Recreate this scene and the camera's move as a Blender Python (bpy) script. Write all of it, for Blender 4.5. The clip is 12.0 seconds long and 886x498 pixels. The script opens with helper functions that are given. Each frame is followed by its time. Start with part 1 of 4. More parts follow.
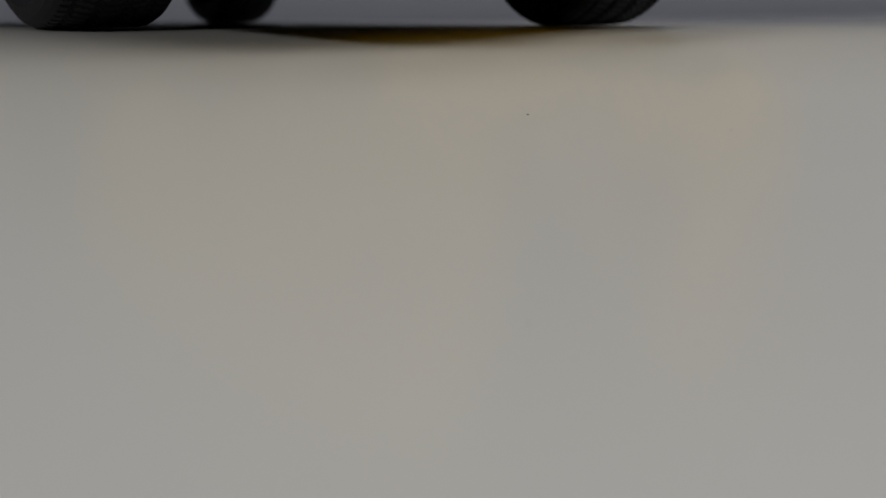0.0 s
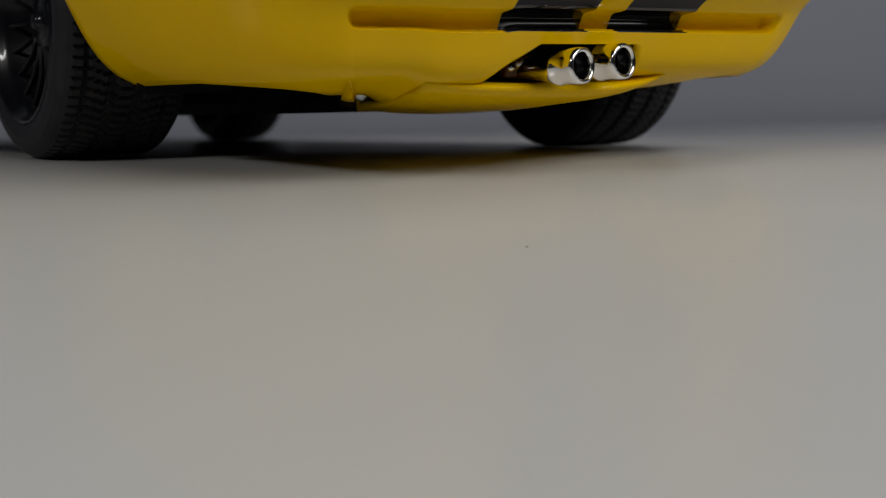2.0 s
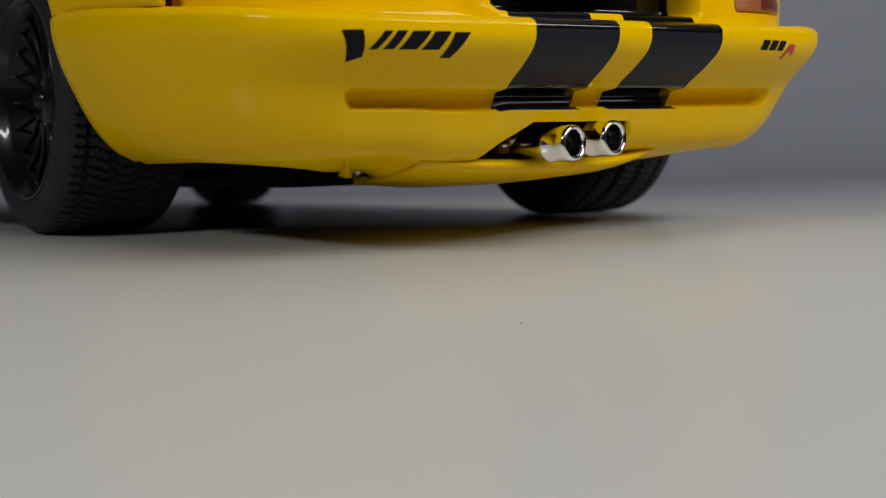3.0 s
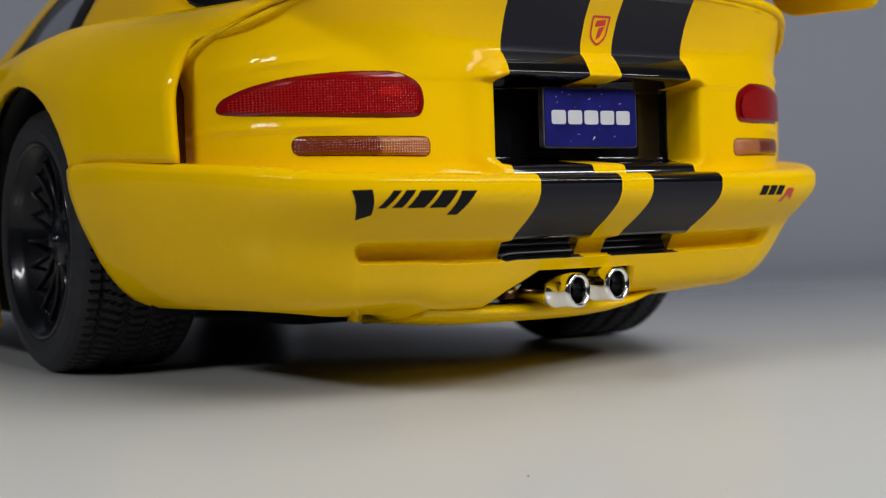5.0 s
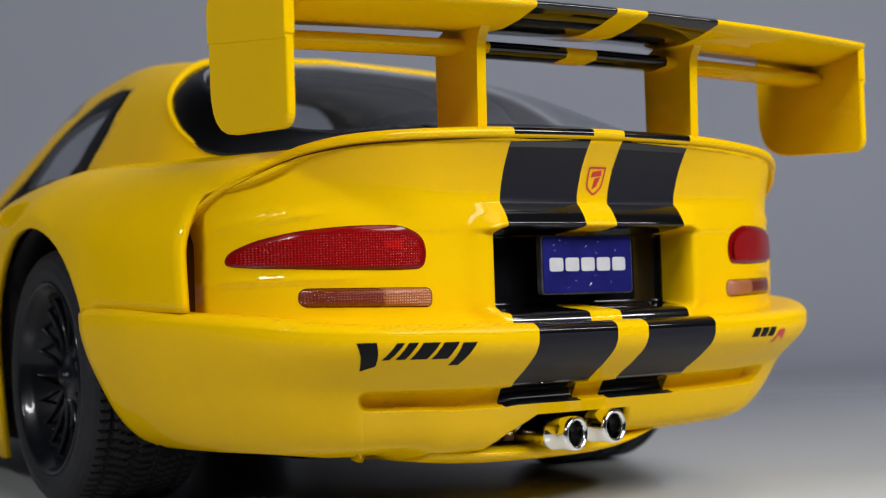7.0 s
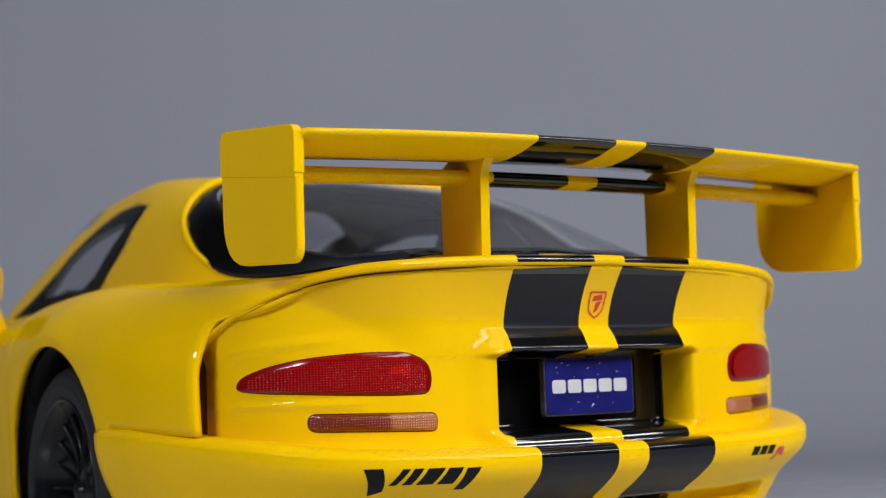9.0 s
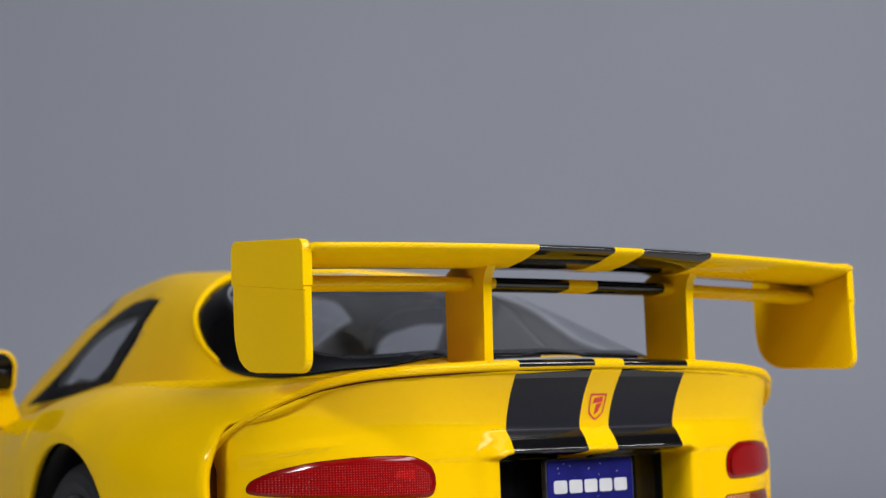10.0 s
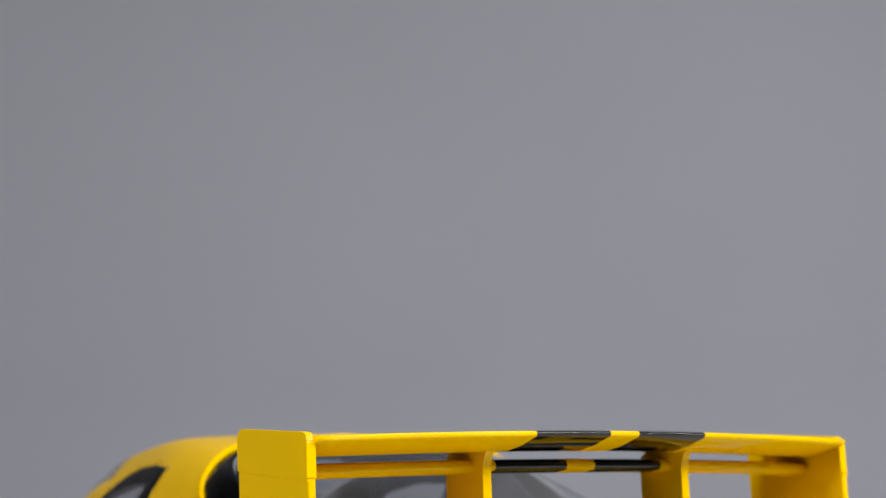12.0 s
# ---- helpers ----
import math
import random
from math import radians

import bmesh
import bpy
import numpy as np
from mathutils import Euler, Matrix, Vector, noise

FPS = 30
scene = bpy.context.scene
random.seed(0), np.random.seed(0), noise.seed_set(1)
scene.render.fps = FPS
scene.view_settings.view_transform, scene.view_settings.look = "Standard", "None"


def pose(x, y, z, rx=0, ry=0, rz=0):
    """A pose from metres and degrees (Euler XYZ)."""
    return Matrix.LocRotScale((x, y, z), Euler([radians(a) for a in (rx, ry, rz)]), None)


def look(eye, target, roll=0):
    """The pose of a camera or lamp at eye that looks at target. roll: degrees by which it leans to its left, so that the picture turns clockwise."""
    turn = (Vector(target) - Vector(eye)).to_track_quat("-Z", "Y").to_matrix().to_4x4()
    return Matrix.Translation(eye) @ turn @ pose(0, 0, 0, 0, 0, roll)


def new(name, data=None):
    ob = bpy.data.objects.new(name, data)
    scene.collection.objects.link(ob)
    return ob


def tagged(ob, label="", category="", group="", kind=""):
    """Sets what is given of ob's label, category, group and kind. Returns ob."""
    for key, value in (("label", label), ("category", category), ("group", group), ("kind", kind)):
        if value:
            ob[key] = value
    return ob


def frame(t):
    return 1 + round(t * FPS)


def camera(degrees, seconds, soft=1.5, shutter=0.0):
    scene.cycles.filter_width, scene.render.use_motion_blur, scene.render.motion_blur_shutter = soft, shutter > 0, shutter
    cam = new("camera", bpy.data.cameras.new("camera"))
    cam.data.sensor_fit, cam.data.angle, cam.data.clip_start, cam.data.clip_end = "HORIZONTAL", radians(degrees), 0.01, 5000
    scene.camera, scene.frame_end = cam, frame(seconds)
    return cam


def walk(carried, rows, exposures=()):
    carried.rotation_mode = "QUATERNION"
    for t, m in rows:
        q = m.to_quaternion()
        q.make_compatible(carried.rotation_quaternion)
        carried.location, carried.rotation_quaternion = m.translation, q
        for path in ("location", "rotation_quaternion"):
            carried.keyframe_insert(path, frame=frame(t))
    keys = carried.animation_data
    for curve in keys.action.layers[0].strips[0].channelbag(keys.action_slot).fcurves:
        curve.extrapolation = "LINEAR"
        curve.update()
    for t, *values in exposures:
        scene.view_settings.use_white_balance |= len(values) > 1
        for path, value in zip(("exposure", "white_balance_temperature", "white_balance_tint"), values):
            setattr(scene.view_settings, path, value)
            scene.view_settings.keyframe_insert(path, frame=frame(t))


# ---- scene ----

S = 0.001  # the model is laid out in millimetres: a 1:18 toy car, rear axle at the origin, nose towards +y

cam = camera(33.64, 12.0, soft=1.2)
cam.data.dof.use_dof = True  # a close subject: the roof and the far side are a little soft
cam.data.dof.focus_distance, cam.data.dof.aperture_fstop = 0.174, 34
ROWS = [
    (0.0, -111.67, -194.01, 3.85, -32.923, -9.498, -0.772),
    (0.5, -112.19, -194.03, 3.72, -32.959, -8.391, -0.934),
    (1.0, -111.81, -193.73, 5.29, -32.985, -7.351, -0.900),
    (1.5, -110.31, -193.13, 6.09, -32.626, -6.314, -1.194),
    (2.0, -109.31, -192.51, 7.02, -32.632, -5.585, -1.242),
    (2.5, -109.65, -193.50, 7.70, -32.672, -4.638, -1.582),
    (3.0, -111.03, -195.04, 10.23, -32.890, -3.659, -1.643),
    (5.0, -112.97, -197.67, 19.46, -32.848, -0.889, -1.883),
    (5.5, -113.95, -198.76, 21.74, -32.951, -0.036, -1.916),
    (6.0, -114.76, -199.76, 24.41, -33.120, 0.860, -1.896),
    (6.5, -115.59, -201.21, 26.49, -33.074, 1.527, -2.000),
    (7.0, -116.04, -202.14, 27.65, -33.029, 2.173, -1.900),
    (9.0, -118.21, -207.78, 33.99, -32.594, 4.961, -1.968),
    (9.5, -119.21, -210.19, 37.16, -32.386, 5.997, -2.139),
    (10.0, -120.84, -213.35, 39.58, -32.335, 7.191, -1.972),
    (10.5, -121.70, -215.04, 41.29, -32.351, 8.455, -2.083),
    (11.0, -122.23, -216.24, 44.00, -32.309, 9.508, -2.175),
    (11.5, -122.84, -218.18, 45.94, -32.315, 10.490, -2.038),
    (12.0, -124.13, -220.34, 48.26, -32.318, 11.538, -2.259),
]


def eye_pose(x, y, z, yaw, pitch, roll):
    return pose(x * S, y * S, z * S, 90 + pitch, 0, yaw) @ pose(0, 0, 0, 0, 0, roll)


EXPOSURES = [(0.0, -2.07, 6700, 10), (2.0, -2.03, 6700, 10), (3.0, -1.74, 6650, 10), (5.0, -1.42, 6450, 10), (5.5, -1.28, 6450, 10), (6.0, -1.27, 6400, 10),
             (6.5, -1.36, 6400, 10), (7.0, -1.16, 6400, 10), (9.0, -1.12, 6350, 10), (10.0, -1.0, 6400, 10), (10.5, -0.82, 6450, 10), (11.5, -0.80, 6700, 10), (12.0, -0.82, 6800, 10)]
walk(cam, [(r[0], eye_pose(*r[1:])) for r in ROWS], EXPOSURES)

# ---- light ----
world = bpy.data.worlds.new("studio")
scene.world = world
world.use_nodes = True
world.node_tree.nodes["Background"].inputs[0].default_value = (0.5, 0.52, 0.56, 1)
world.node_tree.nodes["Background"].inputs[1].default_value = 0.05


def softbox(name, eye, target, w, h, watts, color=(1, 1, 1)):
    lamp = bpy.data.lights.new(name, "AREA")
    lamp.shape, lamp.size, lamp.size_y, lamp.energy, lamp.color = "RECTANGLE", w, h, watts, color
    ob = new(name, lamp)
    ob.matrix_world = look(eye, target)
    return ob


softbox("front_softbox", (0.10, -0.55, 0.37), (0.0, -0.06, 0.0), 0.46, 0.20, 7.4, (1.0, 0.99, 0.985))
softbox("right_strip", (0.37, -0.50, 0.30), (0.0, -0.05, 0.02), 0.22, 0.025, 1.9, (1.0, 0.99, 0.98))
softbox("overhead_softbox", (0.10, -0.28, 0.55), (0.0, -0.10, 0.0), 0.50, 0.16, 1.2, (1.0, 0.99, 0.985))
softbox("right_back_panel", (0.36, 0.12, 0.52), (0.0, -0.05, 0.0), 0.80, 0.60, 0.3, (0.99, 0.99, 1.0))
softbox("left_side_strip", (-0.52, -0.20, 0.30), (0.0, -0.03, 0.03), 0.16, 0.045, 2.9, (0.99, 0.99, 1.0))

# ---- materials ----


def material(name, color, rough=0.5, metal=0.0, coat=0.0, vary=0.0, scale=400.0, bump=0.0, bump_scale=1500.0, transmission=0.0, ior=1.5, spec=0.5):
    mat = bpy.data.materials.new(name)
    mat.use_nodes = True
    nt = mat.node_tree
    bsdf = nt.nodes["Principled BSDF"]
    bsdf.inputs["Base Color"].default_value = (*color, 1)
    bsdf.inputs["Roughness"].default_value = rough
    bsdf.inputs["Metallic"].default_value = metal
    bsdf.inputs["Coat Weight"].default_value = coat
    bsdf.inputs["Coat Roughness"].default_value = 0.035
    bsdf.inputs["Coat IOR"].default_value = 1.45
    bsdf.inputs["Transmission Weight"].default_value = transmission
    bsdf.inputs["IOR"].default_value = ior
    bsdf.inputs["Specular IOR Level"].default_value = spec
    coords = nt.nodes.new("ShaderNodeTexCoord")
    if vary:
        cloud = nt.nodes.new("ShaderNodeTexNoise")
        cloud.inputs["Scale"].default_value = scale
        cloud.inputs["Detail"].default_value = 6
        nt.links.new(coords.outputs["Object"], cloud.inputs["Vector"])
        ramp = nt.nodes.new("ShaderNodeValToRGB")
        ramp.color_ramp.elements[0].position, ramp.color_ramp.elements[1].position = 0.3, 0.7
        ramp.color_ramp.elements[0].color = (*[c * (1 - vary) for c in color], 1)
        ramp.color_ramp.elements[1].color = (*[min(1, c * (1 + vary)) for c in color], 1)
        nt.links.new(cloud.outputs["Fac"], ramp.inputs["Fac"])
        nt.links.new(ramp.outputs["Color"], bsdf.inputs["Base Color"])
        rr = nt.nodes.new("ShaderNodeMapRange")
        rr.inputs["To Min"].default_value, rr.inputs["To Max"].default_value = rough * 0.85, min(1, rough * 1.2)
        nt.links.new(cloud.outputs["Fac"], rr.inputs["Value"])
        nt.links.new(rr.outputs["Result"], bsdf.inputs["Roughness"])
    if bump:
        fine = nt.nodes.new("ShaderNodeTexNoise")
        fine.inputs["Scale"].default_value = bump_scale
        fine.inputs["Detail"].default_value = 3
        nt.links.new(coords.outputs["Object"], fine.inputs["Vector"])
        bp = nt.nodes.new("ShaderNodeBump")
        bp.inputs["Strength"].default_value = bump
        bp.inputs["Distance"].default_value = 0.0002
        nt.links.new(fine.outputs["Fac"], bp.inputs["Height"])
        nt.links.new(bp.outputs["Normal"], bsdf.inputs["Normal"])
    return mat


YELLOW = material("yellow_paint", (0.80, 0.488, 0.0005), 0.4, coat=0.36, vary=0.02, scale=60, bump=0.02, bump_scale=500, spec=0.0)
BLACK = material("black_gloss_paint", (0.004, 0.004, 0.005), 0.20, coat=1.0, vary=0.1, scale=90, bump=0.10, bump_scale=260, spec=0.05)
STRIPE = material("black_stripe_decal", (0.010, 0.010, 0.016), 0.42, coat=0.04, vary=0.1, scale=90, bump=0.03, spec=0.16)
RUBBER = material("tyre_rubber", (0.019, 0.0195, 0.023), 0.5, vary=0.25, scale=500, bump=0.15, spec=0.2)
PLASTIC = material("black_plastic", (0.005, 0.005, 0.006), 0.45, spec=0.12, vary=0.2, scale=300, bump=0.1)
RIM = material("black_rim_paint", (0.007, 0.0075, 0.010), 0.28, coat=0.45, spec=0.15, vary=0.2, scale=300)
BAND = material("black_window_border", (0.003, 0.003, 0.0035), 0.25, coat=0.3, spec=0.05, vary=0.2, scale=200, bump=0.5, bump_scale=130)
CHROME = material("chrome", (0.90, 0.89, 0.87), 0.06, metal=1.0, bump=0.05, bump_scale=700)
BORE = material("dark_chrome_bore", (0.10, 0.10, 0.10), 0.25, metal=1.0, bump=0.2, bump_scale=900)
FOIL = material("dull_silver", (0.65, 0.65, 0.66), 0.25, metal=1.0, bump=0.5, bump_scale=900)
GLASS = bpy.data.materials.new("clear_plastic_glazing")
GLASS.use_nodes = True


def glaze(mat):
    nt = mat.node_tree
    nt.nodes.clear()
    out, mix = nt.nodes.new("ShaderNodeOutputMaterial"), nt.nodes.new("ShaderNodeMixShader")
    clear, shine = nt.nodes.new("ShaderNodeBsdfTransparent"), nt.nodes.new("ShaderNodeBsdfGlossy")
    clear.inputs[0].default_value = (0.84, 0.85, 0.87, 1)
    shine.inputs["Roughness"].default_value = 0.07
    facing = nt.nodes.new("ShaderNodeLayerWeight")
    facing.inputs["Blend"].default_value = 0.3
    fres = nt.nodes.new("ShaderNodeMapRange")
    fres.inputs["To Min"].default_value, fres.inputs["To Max"].default_value = 0.12, 0.42
    nt.links.new(facing.outputs["Facing"], fres.inputs["Value"])
    coords, grain, bp = nt.nodes.new("ShaderNodeTexCoord"), nt.nodes.new("ShaderNodeTexNoise"), nt.nodes.new("ShaderNodeBump")
    grain.inputs["Scale"].default_value = 170
    bp.inputs["Strength"].default_value, bp.inputs["Distance"].default_value = 0.5, 0.0004
    nt.links.new(coords.outputs["Object"], grain.inputs["Vector"])
    nt.links.new(grain.outputs["Fac"], bp.inputs["Height"])
    nt.links.new(bp.outputs["Normal"], shine.inputs["Normal"])
    nt.links.new(fres.outputs[0], mix.inputs[0])
    nt.links.new(clear.outputs[0], mix.inputs[1])
    nt.links.new(shine.outputs[0], mix.inputs[2])
    nt.links.new(mix.outputs[0], out.inputs[0])


glaze(GLASS)
RED = material("red_lens", (0.40, 0.006, 0.008), 0.14, coat=0.28, spec=0.12)
REDRIM = material("smooth_red_lens", (0.20, 0.002, 0.003), 0.14, coat=0.25, spec=0.3, vary=0.15, scale=120)


def dotted(mat, dark, light, scale):
    """A moulded lens: rows of small raised dots."""
    nt = mat.node_tree
    coords = nt.nodes.new("ShaderNodeTexCoord")
    waves = []
    for direction in ("X", "Z"):
        wv = nt.nodes.new("ShaderNodeTexWave")
        wv.bands_direction = direction
        wv.inputs["Scale"].default_value = scale
        nt.links.new(coords.outputs["Object"], wv.inputs["Vector"])
        waves.append(wv)
    mul = nt.nodes.new("ShaderNodeMath")
    mul.operation = "MULTIPLY"
    nt.links.new(waves[0].outputs["Fac"], mul.inputs[0])
    nt.links.new(waves[1].outputs["Fac"], mul.inputs[1])
    sharp = nt.nodes.new("ShaderNodeMath")
    sharp.operation = "POWER"
    sharp.inputs[1].default_value = 2.6
    nt.links.new(mul.outputs[0], sharp.inputs[0])
    mix = nt.nodes.new("ShaderNodeMix")
    mix.data_type = "RGBA"
    mix.inputs["A"].default_value, mix.inputs["B"].default_value = (*dark, 1), (*light, 1)
    nt.links.new(sharp.outputs[0], mix.inputs["Factor"])
    bp = nt.nodes.new("ShaderNodeBump")
    bp.inputs["Strength"].default_value, bp.inputs["Distance"].default_value = 0.55, 0.0001
    nt.links.new(mul.outputs[0], bp.inputs["Height"])
    bsdf = nt.nodes["Principled BSDF"]
    nt.links.new(mix.outputs["Result"], bsdf.inputs["Base Color"])
    nt.links.new(bp.outputs["Normal"], bsdf.inputs["Normal"])


# brighter red for the light seen inside the left lens
GLOW = material("painted_lens_glow", (0.60, 0.01, 0.01), 0.16, coat=0.15, spec=0.1)
dotted(RED, (0.20, 0.0005, 0.001), (0.60, 0.02, 0.02), 1050)
dotted(GLOW, (0.33, 0.002, 0.002), (0.75, 0.03, 0.03), 1050)
AMBER = material("amber_lens", (0.26, 0.045, 0.003), 0.15, coat=0.5)
CLEAR = material("pale_lens", (0.52, 0.30, 0.20), 0.15, coat=0.3)
# dark tone that paints the shade of narrow gaps
GAP_SHADE = material("gap_shade", (0.06, 0.010, 0.002), 0.6, vary=0.3, spec=0.1)
dotted(CLEAR, (0.30, 0.085, 0.02), (0.70, 0.42, 0.28), 1050)
dotted(AMBER, (0.14, 0.014, 0.0008), (0.24, 0.034, 0.0015), 1050)
BLUE = material("blue_plate_paint", (0.010, 0.011, 0.125), 0.45, coat=0.0, vary=0.3, scale=250, spec=0.05)
SILVER = material("pale_grey_print", (0.55, 0.56, 0.60), 0.4, vary=0.08)
EDGE = material("worn_plate_edge", (0.035, 0.035, 0.05), 0.4, vary=0.6, scale=900)
LINING = material("grey_lining", (0.27, 0.28, 0.31), 0.6, vary=0.15, scale=80)
INK = material("black_print", (0.006, 0.006, 0.007), 0.55, spec=0.12)
# brown mixed for shaded yellow in the gap; bracket and creases share it
SHADE_BROWN = material("shade_brown", (0.10, 0.030, 0.003), 0.5, vary=0.3)
REDINK = material("red_print", (0.55, 0.02, 0.015), 0.35)
# the backdrop's dimming is put into this colour by graduate()
PAPER = material("falloff_card", (0.60, 0.60, 0.60), 0.33, bump=0.04, bump_scale=300, spec=0.5)


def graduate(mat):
    """White in front to blue-grey behind: light's fall-off painted into the card's colour."""
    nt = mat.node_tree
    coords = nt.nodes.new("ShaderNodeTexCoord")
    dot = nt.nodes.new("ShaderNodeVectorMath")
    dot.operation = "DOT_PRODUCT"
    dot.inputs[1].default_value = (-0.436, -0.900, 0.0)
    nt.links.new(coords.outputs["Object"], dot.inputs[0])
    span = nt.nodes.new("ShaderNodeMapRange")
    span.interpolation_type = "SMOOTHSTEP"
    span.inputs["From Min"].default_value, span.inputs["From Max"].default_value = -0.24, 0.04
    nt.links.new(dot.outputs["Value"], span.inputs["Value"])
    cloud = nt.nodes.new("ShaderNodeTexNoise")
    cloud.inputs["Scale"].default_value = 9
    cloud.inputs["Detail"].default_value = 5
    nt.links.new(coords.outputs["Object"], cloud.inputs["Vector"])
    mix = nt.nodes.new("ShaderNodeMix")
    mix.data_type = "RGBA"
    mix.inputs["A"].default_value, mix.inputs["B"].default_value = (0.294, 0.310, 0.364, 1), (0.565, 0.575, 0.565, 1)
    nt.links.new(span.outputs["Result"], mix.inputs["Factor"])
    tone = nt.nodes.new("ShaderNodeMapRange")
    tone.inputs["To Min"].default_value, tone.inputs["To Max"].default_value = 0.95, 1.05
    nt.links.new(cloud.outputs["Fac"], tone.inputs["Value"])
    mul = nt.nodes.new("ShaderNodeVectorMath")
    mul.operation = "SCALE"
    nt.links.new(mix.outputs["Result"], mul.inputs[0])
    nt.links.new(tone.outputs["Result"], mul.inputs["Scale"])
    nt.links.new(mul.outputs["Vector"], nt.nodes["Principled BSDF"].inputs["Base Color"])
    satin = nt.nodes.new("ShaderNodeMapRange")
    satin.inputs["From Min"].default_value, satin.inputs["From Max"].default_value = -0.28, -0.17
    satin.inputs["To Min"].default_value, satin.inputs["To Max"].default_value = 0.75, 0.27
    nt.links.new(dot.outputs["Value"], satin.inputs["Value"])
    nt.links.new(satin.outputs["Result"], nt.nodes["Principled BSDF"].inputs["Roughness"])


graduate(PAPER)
WALL = material("grey_wall_paint", (0.20, 0.20, 0.21), 0.8, vary=0.05, scale=3)
SEAT = material("seat_vinyl", (0.015, 0.015, 0.016), 0.5, vary=0.3, scale=400, bump=0.2)

# ---- building tools ----


def curve(xs, ys):
    """A smooth curve through points: monotone cubic."""
    x, y = np.array(xs, float), np.array(ys, float)
    h, d = np.diff(x), np.diff(y) / np.diff(x)
    m = np.empty(len(x))
    m[0], m[-1] = d[0], d[-1]
    for i in range(1, len(x) - 1):
        if d[i - 1] * d[i] <= 0:
            m[i] = 0
        else:
            w1, w2 = 2 * h[i] + h[i - 1], h[i] + 2 * h[i - 1]
            m[i] = (w1 + w2) / (w1 / d[i - 1] + w2 / d[i])

    def f(q):
        q = np.clip(np.asarray(q, float), x[0], x[-1])
        k = np.clip(np.searchsorted(x, q, side="right") - 1, 0, len(x) - 2)
        t = (q - x[k]) / h[k]
        return ((1 + 2 * t) * (1 - t) ** 2 * y[k] + t * (1 - t) ** 2 * h[k] * m[k] + t * t * (3 - 2 * t) * y[k + 1] + t * t * (t - 1) * h[k] * m[k + 1])
    return f


def smooth(a, b, q):
    t = np.clip((q - a) / (b - a), 0, 1)
    return t * t * (3 - 2 * t)


def thing(name, label, category, x=0, y=0, z=0, group="", kind=""):
    ob = new(name)
    ob.location = (x * S, y * S, z * S)
    ob.empty_display_size = 0.01
    return tagged(ob, label, category, group, kind)


def part(name, bm, mats, parent=None, label="", flat=False, solid=0.0, bevel=0.0, offset=-1.0, inner=0):
    """Links a bmesh laid out in millimetres as one mesh object."""
    if not isinstance(mats, (list, tuple)):
        mats = [mats]
    me = bpy.data.meshes.new(name)
    bmesh.ops.scale(bm, vec=(S, S, S), verts=bm.verts)
    bm.to_mesh(me)
    bm.free()
    for m in mats:
        me.materials.append(m)
    if not flat:
        me.polygons.foreach_set("use_smooth", [True] * len(me.polygons))
    ob = new(name, me)
    if parent is not None:
        ob.parent = parent
        top = parent
        shift = Vector((0, 0, 0))
        while top is not None:
            shift += Vector(top.location)
            top = top.parent
        me.transform(Matrix.Translation(-shift))
    if label:
        tagged(ob, label)
    if solid:
        md = ob.modifiers.new("thickness", "SOLIDIFY")
        md.thickness, md.offset = solid * S, offset
        md.material_offset = md.material_offset_rim = inner
    if bevel:
        md = ob.modifiers.new("edges", "BEVEL")
        md.width, md.segments, md.limit_method, md.angle_limit = bevel * S, 3, "ANGLE", radians(50)
        me.polygons.foreach_set("use_smooth", [False] * len(me.polygons))
    return ob


def grid_bm(P, mats=None, flip=False, closed=False, keep=None):
    """P: an array rows x columns x 3; mats(i, j) gives the material's index."""
    bm = bmesh.new()
    n, m = P.shape[:2]
    V = [[bm.verts.new(P[i, j]) for j in range(m)] for i in range(n)]
    for i in range(n - 1):
        for j in range(m if closed else m - 1):
            k = (j + 1) % m
            if keep is not None and not keep(i, j):
                continue
            q = [V[i][j], V[i][k], V[i + 1][k], V[i + 1][j]]
            if flip:
                q.reverse()
            f = bm.faces.new(q)
            if mats is not None:
                f.material_index = mats(i, j)
    loose = [v for v in bm.verts if not v.link_faces]
    for v in loose:
        bm.verts.remove(v)
    return bm


def prism(outline, z0, z1, axis="z"):
    """A closed outline of (a, b) drawn out between two levels of the axis."""
    bm = bmesh.new()

    def at(a, b, c):
        return {"z": (a, b, c), "x": (c, a, b), "y": (a, c, b)}[axis]
    lo = [bm.verts.new(at(a, b, z0)) for a, b in outline]
    hi = [bm.verts.new(at(a, b, z1)) for a, b in outline]
    n = len(outline)
    bm.faces.new(list(reversed(lo)))
    bm.faces.new(hi)
    for i in range(n):
        bm.faces.new([lo[i], lo[(i + 1) % n], hi[(i + 1) % n], hi[i]])
    bmesh.ops.recalc_face_normals(bm, faces=bm.faces)
    return bm


def box_bm(x0, x1, y0, y1, z0, z1):
    return prism([(x0, y0), (x1, y0), (x1, y1), (x0, y1)], z0, z1)


def lathe(profile, n=64, centre=(0, 0, 0), axis="x"):
    """(radius, along) points turned about an axis."""
    a = np.linspace(0, 2 * math.pi, n, endpoint=False)
    P = np.empty((len(profile), n, 3))
    for i, (r, s) in enumerate(profile):
        if axis == "x":
            P[i] = np.stack([np.full(n, s), r * np.cos(a), r * np.sin(a)], -1)
        else:
            P[i] = np.stack([r * np.cos(a), np.full(n, s), r * np.sin(a)], -1)
    P += np.array(centre)
    bm = grid_bm(P, closed=True)
    bmesh.ops.recalc_face_normals(bm, faces=bm.faces)
    return bm


